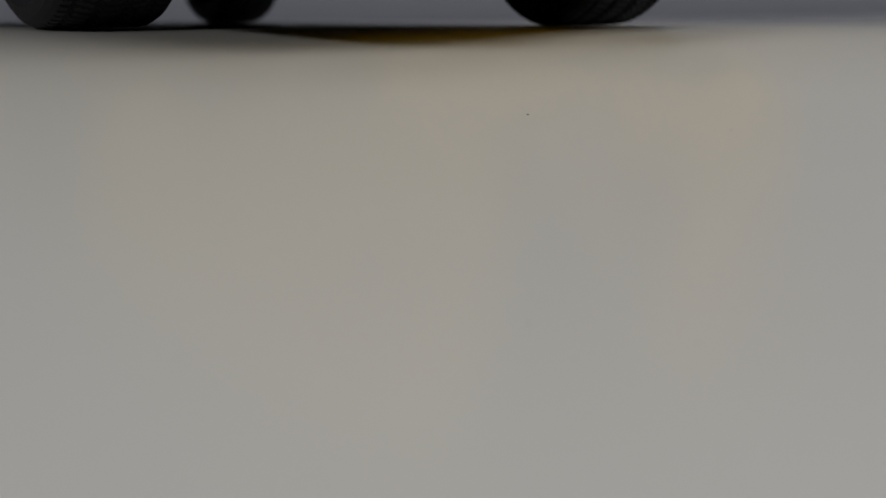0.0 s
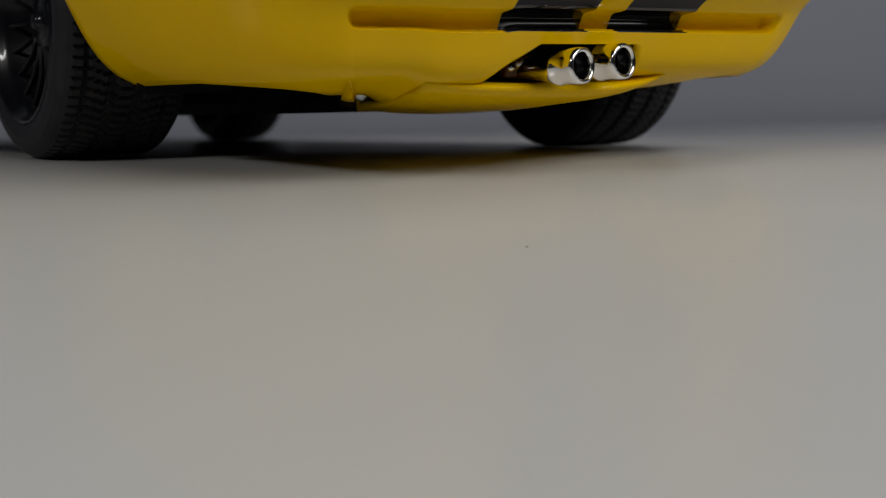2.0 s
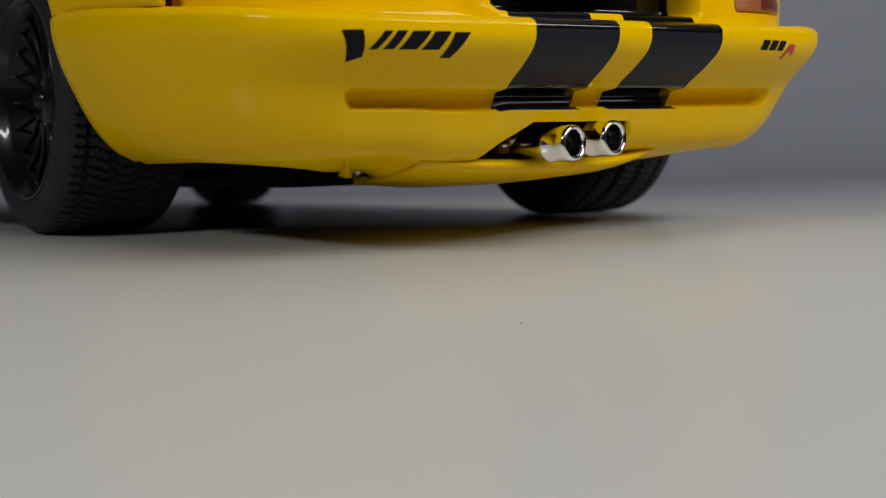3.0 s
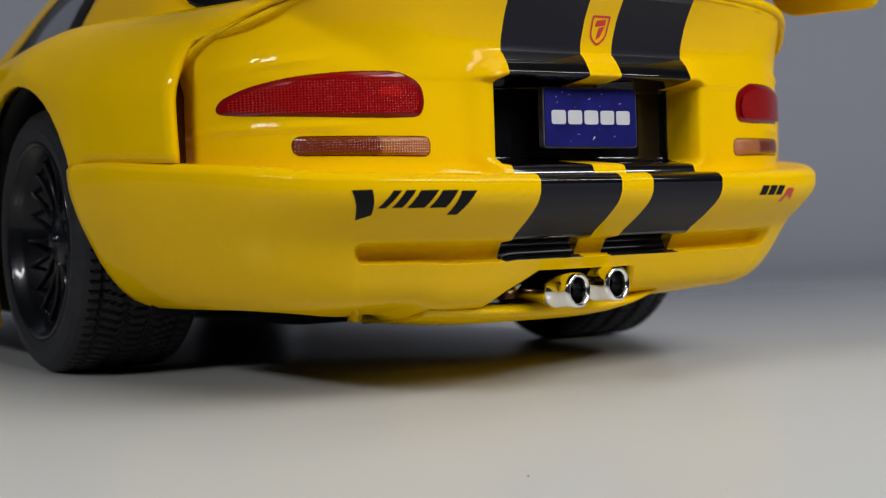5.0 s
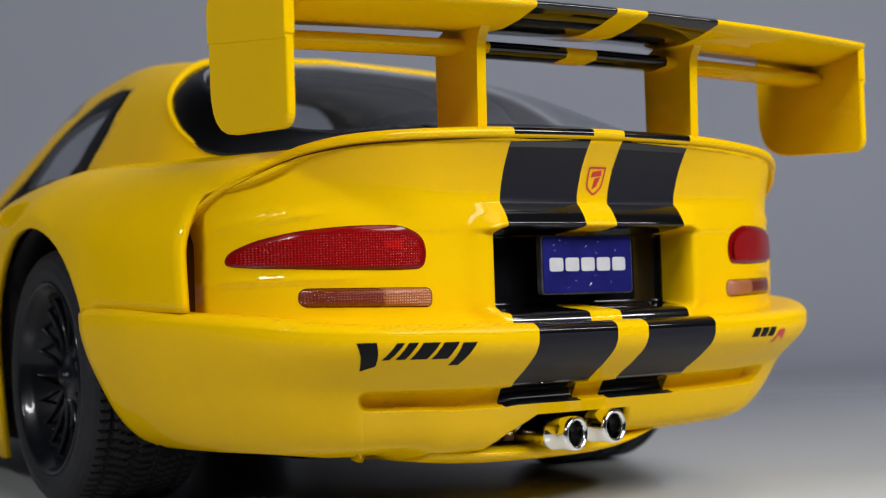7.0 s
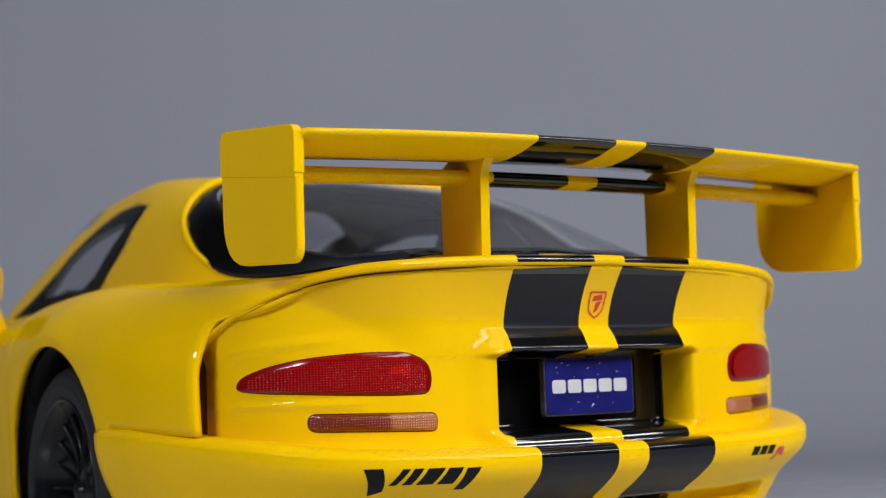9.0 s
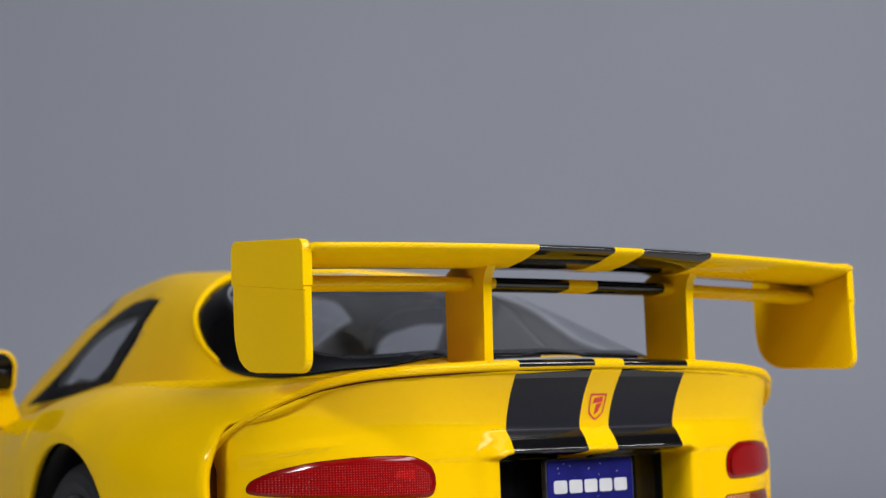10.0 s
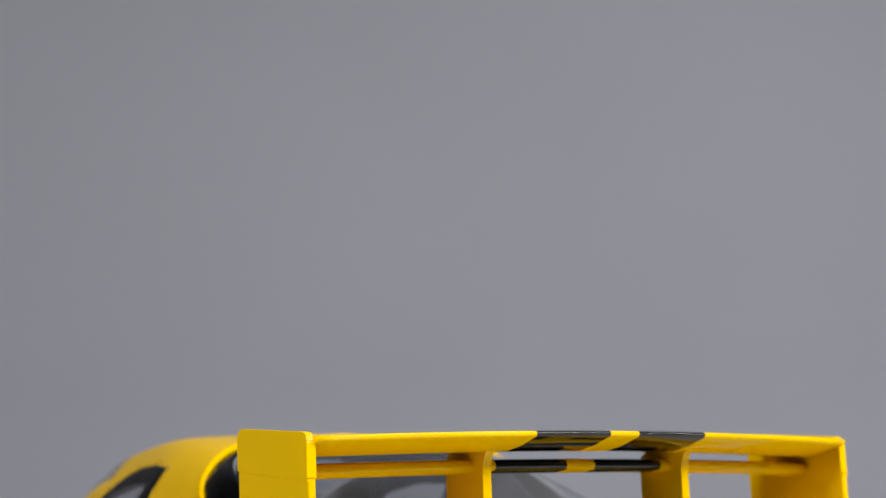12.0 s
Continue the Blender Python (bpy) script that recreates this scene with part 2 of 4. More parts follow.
def rounded(corners, radius, n=6):
    """A polygon with rounded corners; radius may be one number or one a corner."""
    out = []
    k = len(corners)
    for i in range(k):
        p, a, b = (Vector(corners[i]), Vector(corners[i - 1]), Vector(corners[(i + 1) % k]))
        r = radius[i] if isinstance(radius, (list, tuple)) else radius
        da, db = (a - p), (b - p)
        r = min(r, da.length * 0.49, db.length * 0.49)
        s, e = p + da.normalized() * r, p + db.normalized() * r
        for j in range(n + 1):
            t = j / n
            out.append(tuple(s * (1 - t) ** 2 + p * 2 * t * (1 - t) + e * t * t))
    return out


def join_bm(*bms):
    out = bmesh.new()
    for b in bms:
        me = bpy.data.meshes.new("tmp")
        b.to_mesh(me)
        b.free()
        out.from_mesh(me)
        bpy.data.meshes.remove(me)
    return out


# ---- the card sweep and the room ----
CREST = np.array((12.0, -19.0))
NEAR = np.array((-0.436, -0.900))
SIDE = np.array((0.900, -0.436))


def ground_z(x):
    return 0.6 - 0.0146 * max(-120.0, min(120.0, x))


def sweep_profile():
    d = []
    for a in np.linspace(0, math.pi / 2, 24):
        d.append((-300 - 120 * math.sin(a), 120 - 120 * math.cos(a)))
    d = [(-420, 900)] + list(reversed(d))
    d += [(x, 0) for x in np.linspace(-290, 0, 18)[:-1]]
    R, end = 210.0, 54.0
    d += [(q, -q * q / (2 * R)) for q in np.linspace(0, end, 28)]
    z0, k = -end * end / (2 * R), -end / R
    d += [(end + q, z0 + k * q) for q in np.linspace(0, 420, 12)[1:]]
    return d


prof = sweep_profile()
lat = np.concatenate([np.linspace(-900, -140, 9)[:-1], np.linspace(-140, 140, 41), np.linspace(140, 900, 9)[1:]])
P = np.array([[(*(CREST + NEAR * d + SIDE * l), z + ground_z((CREST + NEAR * d + SIDE * l)[0])) for l in lat] for d, z in prof])
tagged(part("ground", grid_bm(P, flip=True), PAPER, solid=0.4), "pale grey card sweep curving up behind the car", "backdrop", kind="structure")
for x, y, r in ((-20.8, -70.3, 0.11), (-49.2, -109.0, 0.075), (-5.0, -84.0, 0.05)):
    d = float((np.array((x, y)) - CREST) @ NEAR)
    z = ground_z(x) + (-d * d / 420 if d < 54 else -6.94 - 0.2571 * (d - 54))
    bm = bmesh.new()
    bmesh.ops.create_icosphere(bm, subdivisions=1, radius=r)
    bmesh.ops.scale(bm, vec=(1.6, 1.0, 0.5), verts=bm.verts)
    bmesh.ops.translate(bm, vec=(x, y, z + r * 0.3), verts=bm.verts)
    tagged(part("dust_speck", bm, EDGE), "tiny dark dust speck lying on the pale card", "dust", group="dust specks")
# unseen room shell, added to bound what the paint reflects
for nm, lo, hi in (("floor", (-1500, -1500, -190), (1500, 1500, -170)), ("ceiling", (-1500, -1500, 1700), (1500, 1500, 1720)), ("wall_north", (-1500, 1500, -170), (1500, 1520, 1700)),
                   ("wall_south", (-1500, -1520, -170), (1500, -1500, 1700)), ("wall_west", (-1520, -1500, -170), (-1500, 1500, 1700)), ("wall_east", (1500, -1500, -170), (1520, 1500, 1700))):
    tagged(part(nm, box_bm(lo[0], hi[0], lo[1], hi[1], lo[2], hi[2]), WALL, flat=True), "plain grey room surface, unseen, added to close the place", nm.split("_")[0], kind="structure")

# ---- the car ----
car = thing("toy_car", "glossy yellow die-cast sports car, black stripes, tall rear wing", "model car")

# lower body: one section for each y, spline through five stations from sill to centreline
Wid = curve([-50, -42, -30, -15, 5, 25, 45, 70, 95, 115, 136, 155, 172, 183, 191], [46.0, 48.2, 51.2, 53.0, 53.4, 52.4, 50.6, 49.6, 50, 51.5, 52.2, 51, 46.5, 39, 27])
Wz = curve([-50, -20, 0, 20, 45, 80, 110, 136, 160, 191], [34, 37, 41, 38, 32, 30, 33, 40, 30, 16])
Shx = curve([-50, -40, -20, 0, 25, 60, 100, 136, 160, 180, 191], [42.0, 45.0, 48.6, 49.8, 48.6, 46.5, 46, 47, 45, 34, 22])
Shz = curve([-50, -20, 0, 20, 45, 75, 100, 125, 136, 155, 175, 191], [42.0, 44.6, 46, 45.5, 43.5, 42.5, 43, 44, 43.8, 38.5, 30, 20])
Inx = curve([-50, -40, -20, 0, 40, 80, 110, 136, 170, 191], [36, 38, 39.5, 40, 37, 35, 32, 30, 24, 14])
Inz = curve([-62, -50, -20, 0, 20, 45, 80, 100, 120, 136, 155, 175, 191], [46.6, 46.6, 48.0, 49.0, 48.8, 47.3, 46, 46, 45.4, 44.2, 39.6, 31.5, 21])
Cz = curve([-62, -20, 20, 80, 100, 136, 155, 175, 191], [48.6, 49, 49, 48, 47.5, 46, 41.5, 33, 21.5])
ARCH_R, ARCH_F = (1.0, 18.2, 22.0), (135.8, 17.6, 20.6)


def sill(y):
    for c, zc, r in (ARCH_R, ARCH_F):
        if abs(y - c) < r:
            return zc + math.sqrt(r * r - (y - c) ** 2)
    if y < -20:
        return 28.7 + 0.05 * (y + 20)
    return 6.5 if y < 160 else 6.5 + (y - 160) * 0.12


def section(y, v):
    """A point of the lower body at fraction v (0 sill, 1 centreline)."""
    zb = sill(y)
    w, zw = float(Wid(y)), max(float(Wz(y)), zb + 1.5)
    zs = max(float(Shz(y)), zw + 1.5)
    xb = w - 0.25 - 2.2 * max(0, (zw - zb - 12)) / 24
    px = curve([0, 0.25, 0.5, 0.75, 1], [xb, w, float(Shx(y)), float(Inx(y)), 0])
    pz = curve([0, 0.25, 0.5, 0.75, 1], [zb, zw, zs, max(float(Inz(y)), zs + 0.6), max(float(Cz(y)), zs + 0.8)])
    return float(px(v)), float(pz(v))


LipY = curve([0, 13.8, 25, 33, 38, 42, 45, 47, 48.5], [-61.7, -60.9, -58.8, -55.8, -52.1, -47.2, -41.9, -36, -30])
LipZ = curve([0, 15, 26, 32.3, 37.5, 40.4, 42.9, 44.1, 45.3, 46.4, 48.5], [48.5, 48.35, 47.95, 47.5, 46.4, 45.0, 43.3, 42.2, 40.6, 38.4, 33.0])


def body_bm():
    ys = sorted(set([round(q, 2) for q in list(np.arange(-20, 191.1, 2.4)) + [22.95, 23.05, 115.15, 115.25, 156.35, 156.45, 189.5]]))
    vs = np.linspace(0, 1, 25)
    rows = []
    tail = np.linspace(0, 1, 14)[:-1]
    for k in tail:
        row = []
        for v in vs:
            y = -41.5
            for _ in range(12):
                x, z = section(y, v)
                y = 0.5 * y + 0.5 * min(max(float(LipY(min(x, 46))) + 1.0 - 0.8 * float(smooth(35, 42, x)), -62.0), -41.3)
            yy = y + (-20.5 - y) * k
            x, z = section(yy, v)
            row.append((-x, yy, z))
        if k == 0:
            curl = [float(smooth(44.8, 46.5, abs(p[0]))) for p in row]
            rows.append([(p[0] * (1 - 0.025 * c), p[1] + 0.7 * c - 1.3 * (1 - c), p[2] - 0.2 * (1 - c)) for p, c in zip(row, curl)])
            rows.append([(p[0] * (1 - 0.012 * c), p[1] + 0.1 * c - 0.5 * (1 - c), p[2] - 0.05 * (1 - c)) for p, c in zip(row, curl)])
        rows.append(row if k else [(p[0] * 0.999, p[1] + 0.25, p[2]) for p in row])
    for y in ys:
        rows.append([(-section(y, v)[0], y, section(y, v)[1]) for v in vs])
    L = np.array(rows)
    Rr = L[:, ::-1][:, 1:].copy()
    Rr[:, :, 0] *= -1
    Q = np.concatenate([L, Rr], 1)
    return grid_bm(Q, keep=lambda i, j: not (abs(Q[i, j, 0]) < 31 and abs(Q[i, j + 1, 0]) < 31 and -46 < Q[i, j, 1] < 100))


part("body", body_bm(), YELLOW, car, solid=1.0)

# cabin: another section, belt to centreline
Cab = [curve([-52, -40, -20, 0, 20, 35, 55, 80, 100, 112], c) for c in (
    [26, 30, 33.5, 35.5, 35.5, 35, 35, 37, 36, 33],        # belt half width
    [24.5, 28, 31.3, 33.3, 33.4, 33, 32.8, 33, 31, 28],    # flank
    [22, 25, 27.8, 30.6, 30.6, 29.2, 28.2, 28.6, 26, 22],  # rail, outside
    [16, 18.5, 21, 23.5, 23, 22, 21.5, 21, 19, 15])]       # roof edge
Caz = [curve([-52, -40, -20, 0, 20, 35, 55, 80, 100, 112], c) for c in (
    [46, 46.4, 47.0, 47.6, 47.6, 47.0, 46.0, 45, 44, 43],
    [47.2, 48.2, 50.2, 54.5, 55.5, 56, 55, 52, 47, 44],
    [47.9, 49.4, 55, 60.8, 62.6, 63.3, 62.5, 57, 49, 45],
    [48.9, 52.6, 59.2, 64.6, 68.3, 69.6, 68.7, 62.3, 52.3, 46.5],
    [49.6, 54.6, 61.0, 66.0, 69.5, 70.8, 69.7, 63.6, 53.3, 47])]


def cabin(y, v):
    px = curve([0, 0.25, 0.5, 0.75, 1], [float(c(y)) for c in Cab] + [0.0])
    pz = curve([0, 0.25, 0.5, 0.75, 1], [float(c(y)) for c in Caz])
    return -float(px(v)), y, float(pz(v))


def cab_v(y, z=None, x=None):
    vs = np.linspace(0, 1, 81)
    q = [cabin(y, v) for v in vs]
    if z is not None:
        return float(np.interp(z, [p[2] for p in q], vs))
    pairs = sorted((-p[0], v) for p, v in zip(q, vs))
    return float(np.interp(abs(x), [p for p, _ in pairs], [v for _, v in pairs]))


def loop_points(corners, n=10):
    out = []
    for i, a in enumerate(corners):
        b = corners[(i + 1) % len(corners)]
        out += [(a[0] + (b[0] - a[0]) * t / n, a[1] + (b[1] - a[1]) * t / n) for t in range(n)]
    return out


def inside(p, poly):
    hit = False
    for i, a in enumerate(poly):
        b = poly[i - 1]
        if (a[1] > p[1]) != (b[1] > p[1]) and p[0] < (b[0] - a[0]) * (p[1] - a[1]) / (b[1] - a[1]) + a[0]:
            hit = not hit
    return hit


from mathutils import geometry

VK = 60.0  # the section's fraction in plan units, for the triangulation
win_yz = rounded([(19.8, 63.6), (23.2, 56.6), (31.0, 50.4), (57, 48.6), (78, 47.8), (70, 51.0), (60, 55.4), (53, 60.6), (47, 63.2), (38, 64.7), (27, 64.6)], [0.5, 2, 1.5, 3, 1, 3, 3, 3, 3, 3, 2], 3)
win = [(y, VK * cab_v(y, z=z)) for y, z in win_yz]
win_in_yz = rounded([(25.8, 61.2), (35.0, 53.3), (40.5, 51.2), (63, 51.0), (53.6, 58.6), (46.5, 60.8), (34, 61.8)], [0.8, 1, 1.5, 1, 3, 3, 2], 3)
win_in = [(y, VK * cab_v(y, z=z)) for y, z in win_in_yz]
glass_xy = [(0, 10.5), (10, 10), (18, 8.2), (22.6, 6.2), (26.6, 4), (30, 2.0), (31.7, 0.4), (32.5, -2.5), (32.9, -7), (32.85, -12), (32.5, -17), (32.0, -22), (31.3, -27), (29.8, -34), (27.0, -41), (22, -47), (12, -50.5), (0, -51.5)]
band_xy = [(0, 8.5), (10, 8), (17, 6), (21, 3.8), (24.6, 1.2), (27.2, -2), (28.6, -6), (29.0, -11), (28.8, -17), (28, -24), (26.5, -31), (24, -38), (19.5, -44.5), (10, -48), (0, -49)]


def plan_loop(xy, n=4):
    t = np.arange(len(xy), dtype=float)
    fx, fy = curve(t, [p[0] for p in xy]), curve(t, [p[1] for p in xy])
    q = np.linspace(0, len(xy) - 1, (len(xy) - 1) * n + 1)
    return [(float(fy(k)), VK * cab_v(float(fy(k)), x=float(fx(k)))) for k in q]


glass_l, band_l = plan_loop(glass_xy), plan_loop(band_xy)


def cabin_meshes():
    pts, edges = [], []

    def add_loop(loop, close=True):
        base = len(pts)
        pts.extend(loop)
        n = len(loop)
        edges.extend([(base + i, base + (i + 1) % n) for i in range(n if close else n - 1)])
    border = [(y, 0.0) for y in np.arange(-52, 112.1, 2)] + [(112, VK * v) for v in np.linspace(0, 1, 20)[1:]] + [(y, VK) for y in np.arange(110, -52.1, -2)] + [(-52, VK * v) for v in np.linspace(1, 0, 20)[1:-1]]
    add_loop(border)
    for lp in (win, win_in):
        add_loop(lp)
    for lp in (glass_l, band_l):
        add_loop(lp, False)
    seam = np.array(pts)
    for y in np.arange(-50.5, 111, 2.0):
        for v in np.arange(2.0, VK, 2.0):
            if np.min(np.hypot(seam[:, 0] - y, seam[:, 1] - v)) > 1.1:
                pts.append((y, v))
    vs, es, fs, *_ = geometry.delaunay_2d_cdt([Vector(p) for p in pts], edges, [], 0, 1e-3)
    sets = {"roof": [], "frame": [], "side": [], "band": [], "rear": [], "shield": []}
    gl = glass_l + [(-51.5, VK + 1), (10.5, VK + 1)]
    bl = band_l + [(-49, VK + 1), (8.5, VK + 1)]
    for f in fs:
        c = sum((vs[i] for i in f), Vector((0, 0))) / len(f)
        c = (c[0], c[1])
        if inside(c, win_in):
            key = "side"
        elif inside(c, win):
            key = "frame"
        elif inside(c, bl):
            key = "rear"
        elif inside(c, gl):
            key = "band"
        elif c[0] > 56 and c[1] > VK * 0.55:
            key = "shield"
        else:
            key = "roof"
        sets[key].append(f)
    out = {}
    place = [cabin(min(max(v[0], -52), 112), min(max(v[1] / VK, 0), 1)) for v in vs]
    for key, faces in sets.items():
        bm = bmesh.new()
        made = {}
        for sgn in (1, -1):
            for f in faces:
                q = []
                for i in f:
                    k = (sgn, i)
                    if abs(place[i][0]) < 1e-6:
                        k = (1, i)
                    if k not in made:
                        x, y, z = place[i]
                        made[k] = bm.verts.new((x * sgn, y, z))
                    q.append(made[k])
                try:
                    face = bm.faces.new(q)
                except ValueError:
                    continue
                if key == "roof" and 2.4 < abs(face.calc_center_median().x) < 13.9:
                    face.material_index = 2
        bmesh.ops.recalc_face_normals(bm, faces=bm.faces)
        up = sum(f.normal.z * f.calc_area() for f in bm.faces)
        if up < 0:
            bmesh.ops.reverse_faces(bm, faces=bm.faces)
        out[key] = bm
    return out


cm = cabin_meshes()
part("roof", cm["roof"], [YELLOW, LINING, BLACK, LINING], car, solid=0.9, inner=1)
for s in (-1, 1):
    for nm, key, mat in (("window_frame", "frame", PLASTIC), ("side_window", "side", GLASS)):
        half = cm[key].copy()
        bmesh.ops.delete(half, geom=[v for v in half.verts if v.co.x * s < 0], context="VERTS")
        ob = part(nm, half, mat, car, "clear side window glass" if mat == GLASS else "", solid=0.0 if mat == GLASS else 1.2)
        ob.visible_shadow = mat != GLASS
part("rear_window_border", cm["band"], [BAND, LINING], car, "glossy black border of the rear window", solid=0.9, inner=1)
part("rear_window", cm["rear"], GLASS, car, "clear curved rear window glass").visible_shadow = False
part("windscreen", cm["shield"], GLASS, car, "clear windscreen").visible_shadow = False


def tube_bm(path, radius, n=10, taper=14):
    rows = []
    for i, p in enumerate(path):
        r = radius * min(1.0, 0.1 + i / taper, 0.1 + (len(path) - 1 - i) / taper)
        t = (Vector(path[min(i + 1, len(path) - 1)]) - Vector(path[max(i - 1, 0)])).normalized()
        a = t.orthogonal().normalized()
        b = t.cross(a)
        if rows:
            a = (last - t * last.dot(t)).normalized()
            b = t.cross(a)
        last = a
        rows.append([tuple(Vector(p) + (a * math.cos(q) + b * math.sin(q)) * r) for q in np.linspace(0, 2 * math.pi, n, endpoint=False)])
    bm = grid_bm(np.array(rows), closed=True)
    bmesh.ops.recalc_face_normals(bm, faces=bm.faces)
    return bm


rim_path = [cabin(y, v / VK) for y, v in glass_l[:46]]
rim_path = [(-x, y, z) for x, y, z in reversed(rim_path[1:])] + rim_path
seal_path = [cabin(y, v / VK) for y, v in glass_l]
seal_path = [p for i, p in enumerate(seal_path) if i == 0 or (Vector(p) - Vector(seal_path[i - 1])).length > 0.05]
for s in (1, -1):
    part("window_seal", tube_bm([(x * s, y, z + 0.05) for x, y, z in seal_path], 0.3, 8), BLACK, car)
part("hatch_rim", tube_bm(rim_path, 0.85, 14, 34), YELLOW, car)

# tail panel
TailY = curve([0, 13, 24, 31, 37.4, 42.0, 44.6, 46.1], [-58.4, -58.0, -57.1, -54.9, -51.0, -46.0, -41.0, -35])


def plan_normal(f, x):
    d = (float(f(abs(x) + 0.05)) - float(f(max(abs(x) - 0.05, 0)))) / (abs(x) + 0.05 - max(abs(x) - 0.05, 0))
    n = Vector((d * (1 if x >= 0 else -1), -1)).normalized()
    return n


TailOut = curve([25, 27, 34, 37.2, 38.6, 40, 43, 46, 47.6], [0.3, 0, 0.0, 0.0, 0.0, 0.0, 0.5, 1.5, 2.2])


def recess(x, z):
    a = abs(x)
    return 5.2 * (smooth(15.2, 13.9, a) if x < 0 else smooth(16.5, 15.0, a)) * smooth(26.2, 27.1, z) * smooth(36.9, 35.9, z)


def tail_point(x, z, lift=0.0):
    """A point of the tail panel over x and z; its overhang follows the lip, which falls at the sides."""
    top = float(LipZ(abs(x))) - 1.1 + 0.45 * float(smooth(36, 46, abs(x)))
    zq = 36 + (z - 36) * 11.4 / max(top - 36, 2.0) if z > 36 else z
    n = plan_normal(TailY, x)
    o = float(TailOut(zq)) / 2.2 * max(0.2, (float(TailY(abs(x))) - float(LipY(abs(x))) + 0.35 - 0.4 * float(smooth(31, 38, abs(x)))) * abs(n.y)) * (1 - 0.3 * float(smooth(34, 42, abs(x))))
    a = abs(x)
    fall = float(np.clip((39.7 - z) / 2.6, 0, 1))
    roll = (0.7 * fall + 0.3 * (1 - (1 - fall) ** 3)) * float(smooth(35.9, 36.6, z))
    sill_roll = 1.7 * (1 - (1 - float(np.clip((27.2 - z) / 1.7, 0, 1))) ** 3) * float(smooth(18, 14.2, a))
    band = (0.10 + 1.75 * float(smooth(18.5, 14.3, a))) * roll + sill_roll
    band += 0.75 * float(smooth(14.0, 16.6, a) * smooth(19.6, 17.0, a) * smooth(25.6, 27.5, z) * smooth(38.5, 36, z))
    band += (0.2 * math.exp(-((z - 31.05) / 0.45) ** 2) * float(smooth(30, 34, a)) + 0.22 * math.exp(-((z - 38.6 + 0.1 * (a - 36)) / 0.5) ** 2) * float(smooth(33, 38, a))) * float(smooth(45.5, 43.5, a))
    q = o + band + lift
    y = float(TailY(abs(x))) + n.y * q + float(recess(x, z))
    return (x + n.x * q, y, z)


def tail_bm():
    half = [0, 1.2, 2.4, 3.6, 5, 7, 9, 11, 12.6, 13.4, 13.9, 14.1, 14.4, 14.7, 15.0, 15.3, 15.6, 15.9, 16.3, 16.8, 17.6, 18.3, 19, 20, 21] + list(np.linspace(23, 45.9, 28))
    xs = [-x for x in reversed(half)] + half[1:]
    zs = list(np.concatenate([np.linspace(23.5, 25.4, 5), np.linspace(25.6, 27.3, 11), np.linspace(27.7, 35.5, 26), np.linspace(35.8, 37.0, 8), np.linspace(37.3, 39.9, 14), np.linspace(40.6, 47.4, 14)]))
    rows = []
    for z in zs:
        row = []
        for x in xs:
            top = float(LipZ(abs(x))) - 1.1 + 0.45 * float(smooth(36, 46, abs(x)))
            zz = z if z < 27.8 else 27.8 + (z - 27.8) * (top - 27.8) / (47.4 - 27.8)
            inn = 0.6 * float(smooth(40, 46, abs(x)) * smooth(43, 35, zz))
            row.append(tail_point(x - math.copysign(inn, x), zz))
        rows.append(row)

    def mats(i, j):
        x = abs(0.5 * (xs[j] + xs[j + 1]))
        if 13.9 < 0.5 * (xs[j] + xs[j + 1]) < 15.3 and 26.6 < zs[i] < 36.0:
            return 1
        return (2 if 39.3 < zs[i] < 46.2 else 1) if 2.4 < x < 13.9 else 0 if x < 2.4 and not 27 < zs[i] < 35.6 else (1 if x < 2.4 else 0)
    return grid_bm(np.array(rows), mats)


part("tail_panel", tail_bm(), [YELLOW, BLACK, STRIPE], car, solid=0.8)

# sheets behind the tail gaps, the shade there put into their colour
for s in (-1, 1):
    rows = np.array([[(s * x, y, z) for z in np.linspace(22, 39, 8)] for x, y in ((42.5, -41.0), (44.0, -39.5), (45.3, -37.5), (45.8, -33))])
    part("gap_backing", grid_bm(rows, flip=s > 0), SHADE_BROWN, car, "brown sheet painting shaded yellow in the gap beside the tail panel", solid=0.4)

# boot lip along the top of the tail panel


def lip_bm():
    xs = sorted(set([round(q, 2) for q in list(np.linspace(-46.4, 46.4, 77)) + [-13.9, -2.4, 2.4, 13.9]]))
    ring = [(-0.2, -1.15), (0.35, -1.1), (0.7, -0.75), (0.72, -0.3), (0.5, 0.05), (-0.2, 0.25), (-1.2, 0.2), (-2.6, 0.05), (-2.7, -1.0)]
    rows = []

    def on_path(x):
        return Vector((x, float(LipY(abs(x))), float(LipZ(abs(x)))))
    for x in xs:
        along = (on_path(x + 0.2) - on_path(x - 0.2)).normalized()
        n = plan_normal(LipY, x)
        out = Vector((n.x, n.y, 0))
        out = (out - along * out.dot(along)).normalized()
        up = out.cross(along)
        g = 1 - 0.4 * float(smooth(36, 46, abs(x)))
        rows.append([tuple(on_path(x) + out * (a * g) + up * (b * g * (1 if b > 0 else max(0.45, up.z ** 1.5)))) for a, b in ring])

    def mats(i, j):
        x = abs(0.5 * (xs[i] + xs[i + 1]))
        return 1 if 2.4 < x < 13.9 and 2 <= j <= 7 else 0
    bm = grid_bm(np.array(rows), mats, closed=True)
    bmesh.ops.recalc_face_normals(bm, faces=bm.faces)
    return bm


part("boot_lip", lip_bm(), [YELLOW, BLACK], car)

# solid dark tube drawn where the gap under the lip is shaded
gap_path = []
